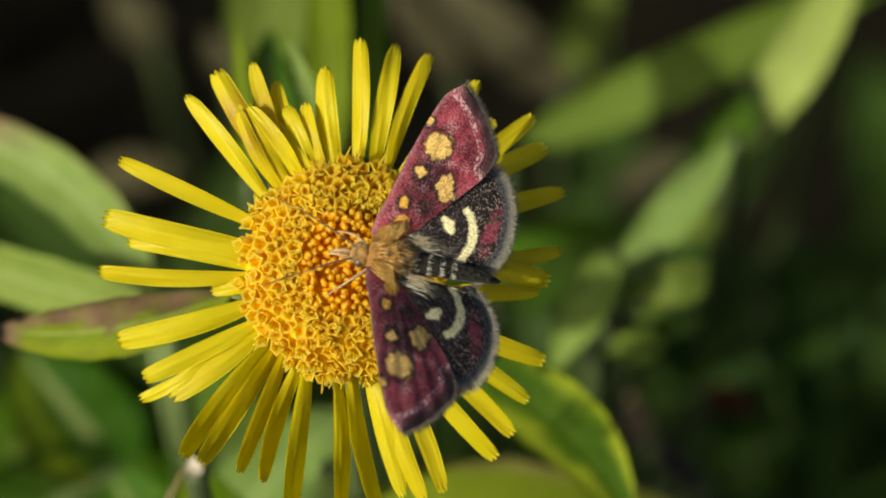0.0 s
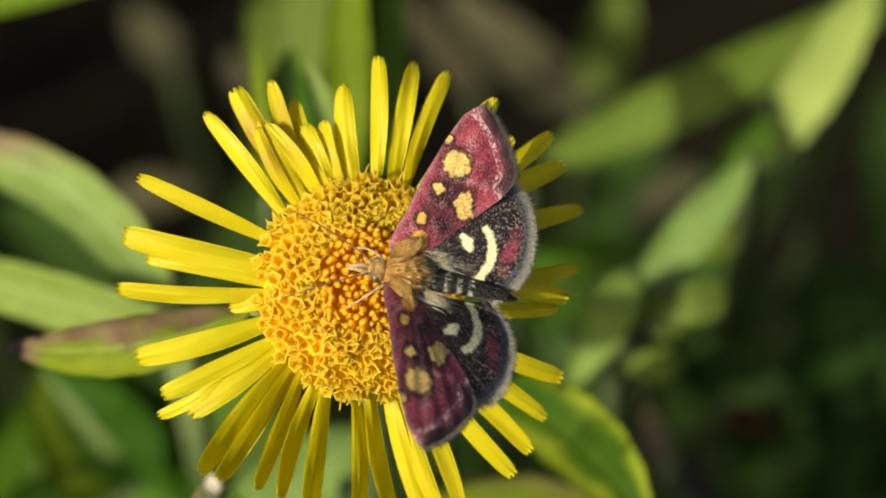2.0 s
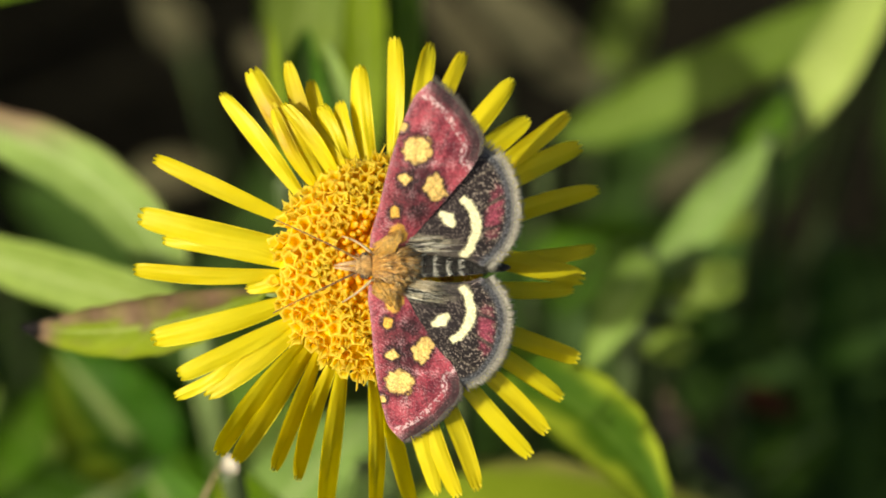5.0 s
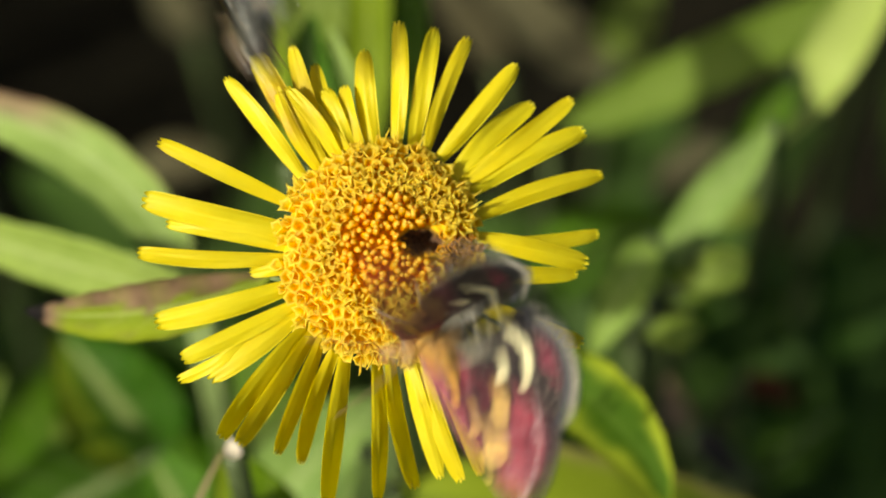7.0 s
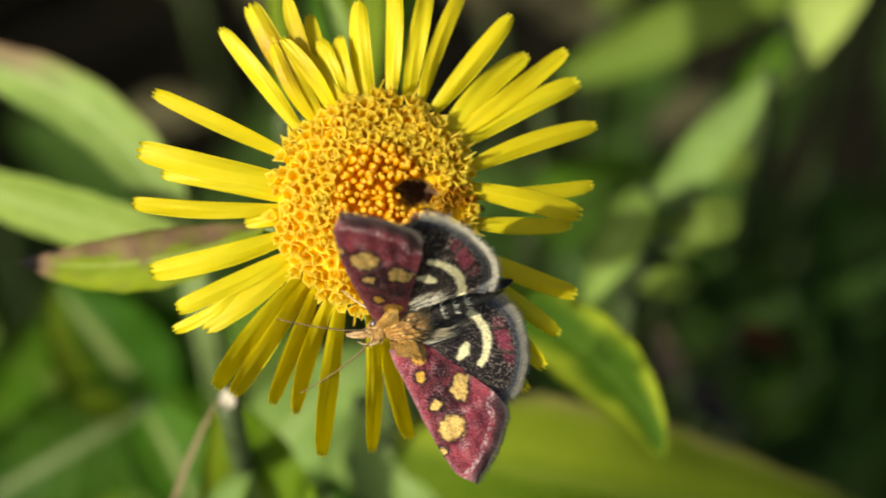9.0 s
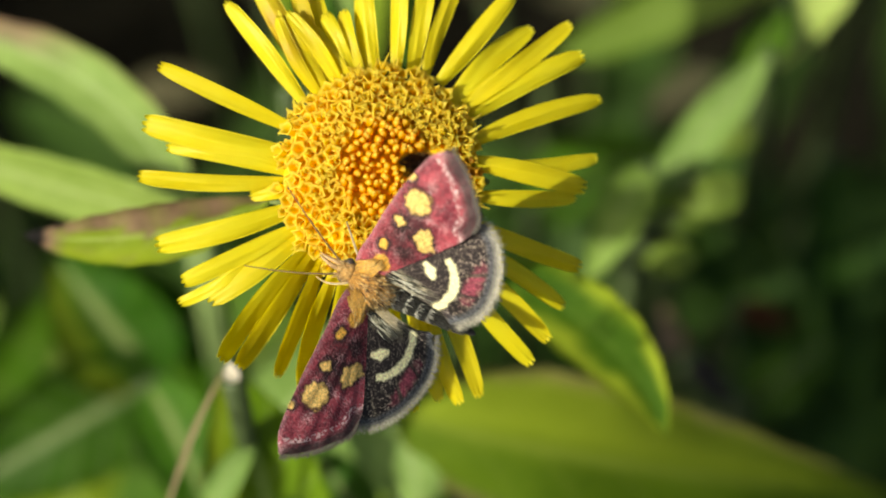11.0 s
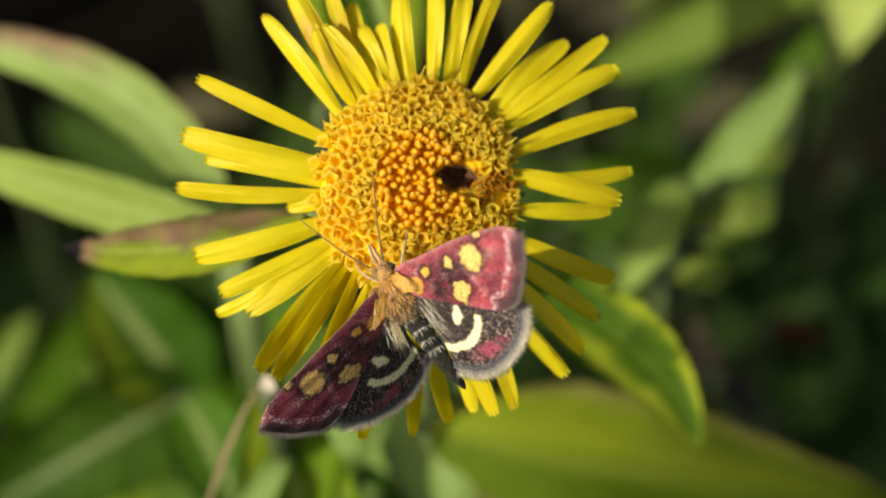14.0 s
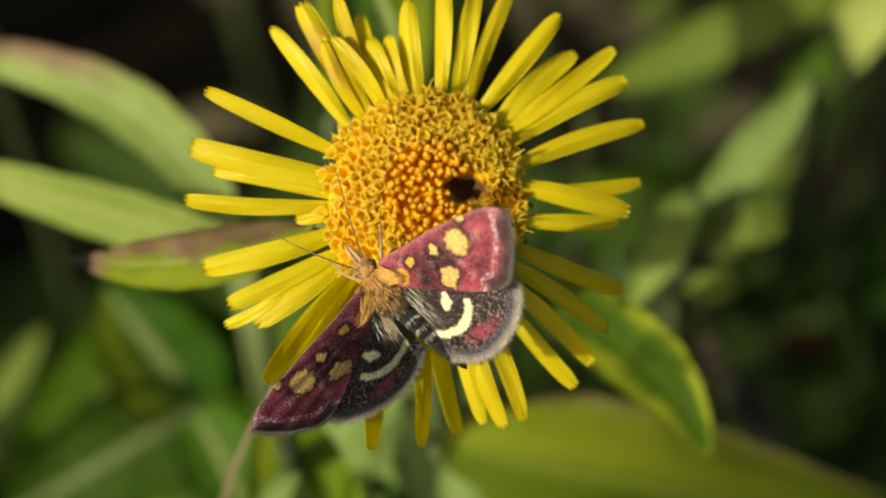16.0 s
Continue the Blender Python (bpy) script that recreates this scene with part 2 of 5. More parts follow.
def ground_material():
    """Bare soil in the clearing, near-black with shade put into its colour, turning to turf farther out."""
    n = Nodes("ground_shaded_soil")
    f = n.noise(160, 5, 0.65)
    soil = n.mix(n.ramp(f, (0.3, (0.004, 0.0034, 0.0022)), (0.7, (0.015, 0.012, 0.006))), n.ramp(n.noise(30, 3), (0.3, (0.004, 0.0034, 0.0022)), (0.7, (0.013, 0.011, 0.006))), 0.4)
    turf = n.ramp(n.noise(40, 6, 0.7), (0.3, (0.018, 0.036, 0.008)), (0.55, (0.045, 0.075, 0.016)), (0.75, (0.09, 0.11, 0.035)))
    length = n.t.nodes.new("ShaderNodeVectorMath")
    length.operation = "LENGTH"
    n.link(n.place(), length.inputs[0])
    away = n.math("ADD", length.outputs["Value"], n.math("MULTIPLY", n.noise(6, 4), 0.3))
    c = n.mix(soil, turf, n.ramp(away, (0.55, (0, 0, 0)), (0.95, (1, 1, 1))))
    return n.done(c, 0.95, 0.0, None, n.bump(f, 1.0, 0.004), spec=0.1)


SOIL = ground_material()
BLACK = plain_material("fly_black", (0.006, 0.006, 0.006), (0.028, 0.027, 0.024), 4000, 0.38, spec=0.45)
FLY_SHELL = plain_material("fly_dusted_shell", (0.008, 0.008, 0.007), (0.06, 0.058, 0.046), 1500, 0.42, bump=0.4, spec=0.4)
FLY_PALE = plain_material("fly_pale_dust", (0.42, 0.40, 0.34), (0.62, 0.60, 0.52), 5000, 0.5)
FLY_TAN = plain_material("fly_tan", (0.22, 0.16, 0.09), (0.42, 0.32, 0.19), 4000, 0.5)
FLY_EYE = plain_material("fly_eye", (0.045, 0.030, 0.026), (0.095, 0.065, 0.056), 6000, 0.3, spec=0.7)
FLY_GREY = plain_material("fly_grey_dust", (0.12, 0.12, 0.11), (0.26, 0.25, 0.22), 5000, 0.5)
PALE_LEG = plain_material("leg_pale", (0.30, 0.20, 0.10), (0.55, 0.42, 0.26), 5000, 0.5)


def wing_glass():
    n = Nodes("fly_wing")
    p = n.add("ShaderNodeBsdfPrincipled", Roughness=0.25)
    p.inputs["Base Color"].default_value = (0.45, 0.45, 0.42, 1)
    t = n.add("ShaderNodeBsdfTransparent")
    m = n.add("ShaderNodeMixShader", Fac=0.13)
    n.link(t.outputs[0], m.inputs[1])
    n.link(p.outputs[0], m.inputs[2])
    n.link(m.outputs[0], n.out.inputs["Surface"])
    return n.mat


FLY_WING = wing_glass()

# ---- mesh helpers ----


def mesh_of(name, verts, faces, material, smooth=True, uvs=None, **fields):
    """A mesh from computed vertices; fields are per-vertex values: 'pattern' colours, others numbers."""
    me = bpy.data.meshes.new(name)
    me.from_pydata([tuple(v) for v in verts], [], faces)
    me.materials.append(material)
    if smooth:
        me.polygons.foreach_set("use_smooth", [True] * len(me.polygons))
    if uvs is not None:
        layer = me.uv_layers.new(name="UVMap")
        idx = np.empty(len(me.loops), dtype=np.int32)
        me.loops.foreach_get("vertex_index", idx)
        layer.data.foreach_set("uv", np.asarray(uvs, dtype=np.float32)[idx].ravel())
    for key, values in fields.items():
        arr = np.asarray(values, dtype=np.float32)
        if arr.ndim == 2:
            at = me.attributes.new(key, "FLOAT_COLOR", "POINT")
            at.data.foreach_set("color", np.hstack([arr, np.ones((len(arr), 1), np.float32)]).ravel())
        else:
            at = me.attributes.new(key, "FLOAT", "POINT")
            at.data.foreach_set("value", arr.ravel())
    me.update()
    return me


def part(name, me, parent=None, label="", at=None):
    """Links a mesh as one object, under a thing or a part."""
    ob = new(name, me)
    if parent is not None:
        ob.parent = parent
    if at is not None:
        ob.matrix_basis = at
    if label:
        tagged(ob, label)
    return ob


def grid_faces(nu, nv, first=0, flip=False):
    f = []
    for i in range(nu - 1):
        for j in range(nv - 1):
            a = first + i * nv + j
            q = (a, a + 1, a + nv + 1, a + nv)
            f.append(q[::-1] if flip else q)
    return f


def closed_sheet(top, under, nu, nv):
    """Faces of a thin closed sheet: a top grid, an under grid, and the rim between them."""
    n = nu * nv
    f = grid_faces(nu, nv, 0, True) + grid_faces(nu, nv, n)
    rim = [i * nv for i in range(nu)] + [(nu - 1) * nv + j for j in range(1, nv)]
    rim += [i * nv + nv - 1 for i in range(nu - 2, -1, -1)] + [j for j in range(nv - 2, 0, -1)]
    for k in range(len(rim)):
        a, b = rim[k], rim[(k + 1) % len(rim)]
        f.append((a, b, b + n, a + n))
    return list(top) + list(under), f


def tube(points, radii, sides=7):
    """Vertices and faces of a tapering tube along points."""
    pts = [Vector(p) for p in points]
    verts, faces = [], []
    ref = Vector((0.31, 0.52, 0.79))
    for i, p in enumerate(pts):
        d = (pts[min(i + 1, len(pts) - 1)] - pts[max(i - 1, 0)]).normalized()
        a = d.cross(ref).normalized()
        b = d.cross(a)
        for k in range(sides):
            t = 2 * math.pi * k / sides
            verts.append(p + (a * math.cos(t) + b * math.sin(t)) * radii[i])
    for i in range(len(pts) - 1):
        for k in range(sides):
            k2 = (k + 1) % sides
            faces.append((i * sides + k, i * sides + k2, (i + 1) * sides + k2, (i + 1) * sides + k))
    faces.append(tuple(range(sides))[::-1])
    last = (len(pts) - 1) * sides
    faces.append(tuple(range(last, last + sides)))
    return verts, faces


def bezier(a, b, c, n):
    a, b, c = Vector(a), Vector(b), Vector(c)
    return [a * (1 - t) ** 2 + b * 2 * t * (1 - t) + c * t * t for t in (i / (n - 1) for i in range(n))]


def lathe(profile, sides=20, squash=1.0):
    """A body of rings along x: rows of (x, radius, lift)."""
    verts, faces = [], []
    for x, r, lift in profile:
        for k in range(sides):
            t = 2 * math.pi * k / sides
            verts.append(Vector((x, r * math.cos(t), lift + r * squash * math.sin(t))))
    n = len(profile)
    for i in range(n - 1):
        for k in range(sides):
            k2 = (k + 1) % sides
            faces.append((i * sides + k, (i + 1) * sides + k, (i + 1) * sides + k2, i * sides + k2))
    faces.append(tuple(range(sides)))
    faces.append(tuple(range((n - 1) * sides, n * sides))[::-1])
    return verts, faces


def smooth_curve(rows, x):
    """Value at x of a smooth curve through rows (x, value)."""
    xs, ys = [r[0] for r in rows], [r[1] for r in rows]
    m = np.gradient(ys, xs)
    i = int(np.clip(np.searchsorted(xs, x) - 1, 0, len(xs) - 2))
    h = xs[i + 1] - xs[i]
    t = min(max((x - xs[i]) / h, 0), 1)
    return ((2 * t ** 3 - 3 * t * t + 1) * ys[i] + (t ** 3 - 2 * t * t + t) * h * m[i]
            + (3 * t * t - 2 * t ** 3) * ys[i + 1] + (t ** 3 - t * t) * h * m[i + 1])


def strands(rows):
    """Thin three-sided hairs: rows of (root, way, length, width, root colour, tip colour)."""
    verts, faces, cols = [], [], []
    for root, way, length, width, c0, c1 in rows:
        way = way.normalized()
        a = way.orthogonal().normalized() * width
        b = way.cross(a)
        k = len(verts)
        droop = Vector((0, 0, -0.12 * length))
        mid = root + way * length * 0.55
        for t in (0, 2.094, 4.189):
            verts.append(root + a * math.cos(t) + b * math.sin(t))
        for t in (0, 2.094, 4.189):
            verts.append(mid + (a * math.cos(t) + b * math.sin(t)) * 0.75)
        verts.append(root + way * length + droop)
        cm = tuple((p + q) / 2 for p, q in zip(c0, c1))
        cols += [c0] * 3 + [cm] * 3 + [c1]
        for s in range(3):
            s2 = (s + 1) % 3
            faces.append((k + s, k + s2, k + 3 + s2, k + 3 + s))
            faces.append((k + 3 + s, k + 3 + s2, k + 6))
    return verts, faces, cols

# ---- ground ----
def ground_sheet():
    verts = []
    steps = [-60, -20, -6, -2] + [i * 0.05 for i in range(-20, 31)] + [3, 8, 20, 60]
    for x in steps:
        for y in steps:
            near = max(0.0, 1 - math.hypot(x, y) / 2.5)
            verts.append((x, y, -0.012 + near * 0.022 * (noise.noise((x * 9, y * 9, 1.0)))))
    n = len(steps)
    faces = grid_faces(n, n, 0, True)
    tagged(part("ground", mesh_of("ground", verts, faces, SOIL)), "meadow clearing soil with shade put into its near-black colour, turf beyond", "ground", kind="structure")


ground_sheet()

# ---- the flower ----
CX, CY = 655, 489
RX, RY = 170, 182
plant = tagged(new("daisy_plant"), "yellow daisy-like flower on a green stem with narrow leaves", "flower")
plant.location = (spot(CX, CY).x, spot(CX, CY).y + 0.03, 0)


def on_plant(name, verts, faces, material, parent=None, label="", **fields):
    """A part of the plant, given in world places."""
    base = plant.location
    me = mesh_of(name, [Vector(v) - base for v in verts], faces, material, **fields)
    return part(name, me, parent or plant, label)


def rim(x, y):
    """Height in mm of the flower's own slightly tilted plane."""
    return -(0.10 * (x - CX) - 0.14 * (y - CY)) * 0.028


def dome(x, y):
    """Height in mm of the disc's cushion."""
    q = ((x - CX) / RX) ** 2 + ((y - CY) / RY) ** 2
    return rim(x, y) + 1.5 * max(0.0, 1 - q) ** 0.5 - 0.5


def hole(x, y):
    """How deep the bitten pit of the disc is here, 0 to 1."""
    ragged = 0.4 * noise.noise((x * 0.06, y * 0.06, 2.0)) + 0.45 * noise.noise((x * 0.16, y * 0.16, 5.0))
    return max(0.0, 1 + ragged - ((x - 732) / 42) ** 2 - ((y - 466) / 27) ** 2)


def make_head():
    verts, dark, ripe, nr, na = [], [], [], 30, 72
    for i in range(nr):
        q = i / (nr - 1)
        for k in range(na):
            t = 2 * math.pi * k / na
            x, y = CX + RX * q * math.cos(t), CY + RY * q * math.sin(t)
            verts.append(spot(x, y, dome(x, y) - 0.22 - 1.2 * hole(x, y)))
            dark.append(min(1.0, hole(x, y) * 3 + max(0.0, 0.75 - 0.8 * (((x - 776) / 46) ** 2 + ((y - 482) / 34) ** 2))))
            ripe.append(min(1.0, max(0.0, (math.hypot((x - CX - 18) / RX, (y - CY + 24) / RY) - 0.42) * 6)))
    for q, drop in ((0.98, 1.2), (0.8, 2.6), (0.5, 3.8), (0.16, 4.4)):
        for k in range(na):
            t = 2 * math.pi * k / na
            x, y = CX + RX * q * math.cos(t), CY + RY * q * math.sin(t)
            verts.append(spot(x, y, rim(x, y) - 0.9 - drop))
            dark.append(0.0)
            ripe.append(1.0)
    faces = []
    for i in range(nr + 3):
        for k in range(na):
            k2 = (k + 1) % na
            faces.append((i * na + k, (i + 1) * na + k, (i + 1) * na + k2, i * na + k2))
    return on_plant("flower_head", verts, faces, RECEPTACLE, label="domed orange-yellow disc with a bitten pit", wear=dark, rise=ripe)


head = make_head()


def petal(tx, ty, bx, by, wide, lift=0.0, arch=0.5, twist=0.0, groove=1.0, notch=0.5, wear=0.0, blunt=0.0, fold=None):
    """One ray petal from its root (bx, by) to its tip (tx, ty), grid points; lift is mm at the tip."""
    rng = random.Random(int(tx * 7 + ty * 13))
    nu, nv = 24, 13
    bx, by = bx + (CX - bx) * 0.10, by + (CY - by) * 0.10
    dx, dy = tx - bx, ty - by
    ln = math.hypot(dx, dy)
    px, py = -dy / ln, dx / ln
    top, under, uvs, worn = [], [], [], []
    bend = rng.uniform(-9, 9)
    sway, crimp, phase = rng.uniform(-0.25, 0.25), rng.uniform(0.05, 0.16), rng.uniform(0, 6)
    fold = rng.choice((-0.55, -0.4, 0.35, 0.5)) * rng.uniform(0.6, 1.0) if fold is None else fold
    ridge = rng.uniform(-0.3, 0.3)
    end = blunt if blunt else rng.uniform(0.1, 0.7)
    wide *= 0.92
    for side in (0, 1):
        for i in range(nu):
            u = i / (nu - 1)
            prof = smooth_curve([(0, 0.55), (0.25, 0.86), (0.5, 1.0), (0.75, 0.9 + 0.1 * end), (0.92, 0.66 + 0.26 * end), (1.0, 0.40 + 0.4 * end)], u)
            for j in range(nv):
                v = j / (nv - 1) * 2 - 1
                half = wide * 0.5 * prof
                tooth = 0.0
                if u > 0.93:
                    tooth = (-abs(v) ** 3 * 4 - (0.35 + notch) * 9 * max(0.0, -math.cos(v * 8.5)) - rng.random() * 2) * (u - 0.93) / 0.07
                x = bx + dx * u + px * (v * half + bend * math.sin(u * 3.1)) + dx / ln * tooth
                y = by + dy * u + py * (v * half + bend * math.sin(u * 3.1)) + dy / ln * tooth
                w = rim(bx, by) * (1 - u) + rim(tx, ty) * u - 0.55 + lift * u
                w += arch * math.sin(u * math.pi) * 0.9
                roll = math.radians(twist) * (0.6 + 0.4 * u)
                w += v * half * 0.028 * math.tan(roll)
                w -= (v * v) * wide * 0.0025 * (1.2 - 0.5 * u)
                w -= fold * (abs(v - ridge * u) ** 1.3 - 0.5) * half * 0.028 * (0.5 + 0.5 * u)
                w += sway * u * u + crimp * math.sin(u * 7 + phase + v * 1.3) * abs(v)
                w -= groove * 0.026 * (math.exp(-((v - 0.36) / 0.13) ** 2) + math.exp(-((v + 0.36) / 0.13) ** 2)) * min(1, u * 3)
                (under if side else top).append(spot(x, y, w - (0.09 if side else 0)))
                uvs.append((j / (nv - 1), u))
                worn.append(wear * math.exp(-((u - 0.62) / 0.2) ** 2) * (0.5 + 0.5 * rng.random()))
    verts, faces = closed_sheet(top, under, nu, nv)
    return on_plant("ray_petal", verts, faces, PETAL, head, uvs=uvs, wear=worn)


petal(260, 289, 490, 394, 34, lift=0.3, twist=25)
petal(232, 391, 485, 444, 50, lift=-0.4, notch=0.9, blunt=0.85, fold=0.2)
petal(275, 431, 480, 477, 36, lift=-0.9, twist=-14, blunt=0.85, fold=0.2)
petal(223, 487, 480, 497, 34, lift=-0.2, twist=20, blunt=0.85, fold=0.2)
petal(423, 522, 495, 514, 32, lift=-0.6)
petal(255, 611, 495, 547, 46, lift=-0.6, twist=10, notch=0.9, blunt=0.85, fold=0.2)
petal(303, 677, 500, 584, 38, lift=-0.3, notch=0.2, blunt=0.85, fold=0.2)
petal(350, 711, 507, 597, 44, lift=-0.5, twist=-12, notch=1.0, blunt=0.85, fold=0.2)
petal(297, 715, 425, 639, 26, lift=-1.1, twist=10, blunt=0.85, fold=0.2)
petal(373, 817, 520, 624, 38, lift=-2.4, twist=66, fold=0.1)
petal(405, 829, 530, 634, 38, lift=-2.7, twist=66, fold=0.1)
petal(473, 847, 545, 647, 32, lift=-2.6, twist=66, fold=0.1)
petal(515, 864, 575, 661, 34, lift=-2.7, twist=66, fold=0.1)
petal(563, 939, 591, 669, 38, lift=-2.5, twist=66, fold=0.1)
petal(653, 931, 649, 679, 33, lift=-2.5, twist=66, fold=0.1, groove=1.6)
petal(720, 907, 675, 681, 34, lift=-2.8, twist=66, fold=0.1)
petal(765, 889, 707, 674, 36, lift=-2.0, twist=-25, fold=0.2)
petal(802, 895, 730, 669, 36, lift=-1.6, twist=-28, fold=0.25)
petal(837, 882, 747, 664, 36, lift=-2.0, twist=14)
petal(931, 821, 780, 644, 36, lift=-1.8, twist=-24, fold=0.2)
petal(961, 779, 800, 629, 36, lift=-1.6, twist=-22)
petal(988, 719, 817, 604, 36, lift=-1.9, twist=-10)
petal(1018, 647, 827, 574, 38, lift=-1.4, twist=-14)
petal(1009, 523, 833, 523, 34, lift=-1.0, twist=12)
petal(1027, 505, 835, 454, 44, lift=-0.8, notch=0.9)
petal(1047, 451, 845, 467, 32, lift=-1.3, twist=15)
petal(1053, 345, 827, 421, 40, lift=-0.8, twist=-12)
petal(1021, 267, 817, 374, 44, lift=-0.8, twist=-10)
petal(999, 211, 807, 357, 38, lift=-0.5, twist=12)
petal(929, 219, 797, 339, 46, lift=-1.2, twist=-10)
petal(900, 149, 773, 301, 42, lift=0.2, twist=-15)
petal(813, 101, 745, 289, 32, lift=-0.4, twist=-30)
petal(753, 83, 720, 284, 38, lift=-0.1, twist=-18)
petal(689, 73, 687, 289, 34, lift=0.1, twist=30, groove=1.5)
petal(627, 123, 647, 294, 42, lift=0.2, twist=20, groove=1.4)
petal(591, 187, 625, 301, 32, lift=0.5, twist=25)
petal(558, 193, 607, 309, 34, lift=0.4, twist=22)
petal(538, 149, 591, 301, 34, lift=-0.9, twist=25)
petal(498, 116, 567, 317, 36, lift=-0.6, twist=28, wear=0.35)
petal(432, 131, 545, 327, 46, lift=0.2, twist=20, wear=0.75)
petal(473, 199, 541, 331, 28, lift=0.9, twist=20, wear=0.5)
petal(380, 174, 507, 341, 36, lift=0.0, twist=22)
petal(455, 183, 557, 329, 30, lift=0.5, twist=20)
petal(488, 191, 585, 324, 32, lift=0.8, twist=24, wear=0.25)
petal(526, 213, 600, 315, 28, lift=0.2, twist=18)


def floret_mesh(name, kind, seed):
    """A small five-lobed disc floret, or a closed bud, along z; sizes in metres."""
    rng = random.Random(seed)
    verts, faces, rise = [], [], []
    g = U
    if kind == "bud":
        rings = ((0, 5.0), (12, 6.2), (21, 6.6), (28, 5.0), (33, 1.8))
        for z, r in rings:
            for k in range(6):
                t = k * math.pi / 3
                rr = r * (1 + 0.10 * math.cos(3 * t))
                verts.append((rr * math.cos(t) * g, rr * math.sin(t) * g, z * g))
                rise.append(z / 33)
        for i in range(4):
            for k in range(6):
                k2 = (k + 1) % 6
                faces.append((i * 6 + k, i * 6 + k2, i * 6 + 6 + k2, i * 6 + 6 + k))
        faces.append(tuple(range(24, 30)))
    else:
        wide = rng.uniform(0.92, 1.1)
        na = 15
        reach = [rng.uniform(0.5, 1.6) for _ in range(5)]
        droop = [rng.uniform(-0.6, 1.2) for _ in range(5)]
        lobe = []
        for k in range(na):
            f = 1.0 if k % 3 == 0 else 0.3
            lobe.append(f * reach[((k + 1) // 3) % 5])
        rings = ((4, 6.2, 0, 0, 0.55), (16, 7.2, 0, 0, 0.75), (23, 8.4, 1.6, 1.5, 0.9), (27.5, 9.2, 4.8, 5.0, 1.0), (28, 7.8, 4.4, 5.6, 1.0),
                 (24, 6.6, 1.4, 1.8, 0.75), (17, 4.6, 0, 0, 0.2), (11, 0.8, 0, 0, 0.0))
        for z, r, out, up, tone in rings:
            for k in range(na):
                t = k * 2 * math.pi / na
                rr = (r + out * lobe[k]) * wide
                verts.append((rr * math.cos(t) * g, rr * math.sin(t) * g, (z + up * lobe[k] * droop[((k + 1) // 3) % 5]) * g))
                rise.append(tone)
        for i in range(len(rings) - 1):
            for k in range(na):
                k2 = (k + 1) % na
                faces.append((i * na + k, i * na + k2, i * na + na + k2, i * na + na + k))
        faces.append(tuple(range(len(verts) - na, len(verts))))
        # the style, forked in two at its end
        for fork in range(2 if seed % 3 else 0):
            lean = rng.uniform(0, 6.28)
            s = len(verts)
            far, top = rng.uniform(4, 10), rng.uniform(38, 56)
            for zz, r, f in ((16, 1.6, 0.0), (32, 1.9, 0.25), (top, 1.5, 1.0)):
                for k in range(3):
                    t = k * 2.094
                    verts.append(((f * far * math.cos(lean) + r * math.cos(t)) * g, (f * far * math.sin(lean) + r * math.sin(t)) * g, zz * g))
                    rise.append(0.95)
            for i in range(2):
                for k in range(3):
                    k2 = (k + 1) % 3
                    faces.append((s + i * 3 + k, s + i * 3 + k2, s + i * 3 + 3 + k2, s + i * 3 + 3 + k))
            faces.append((s + 6, s + 7, s + 8))
    return mesh_of(name, verts, faces, {"bud": BUD, "open": FLORET, "wilted": WILTED}[kind], smooth=True, rise=rise)


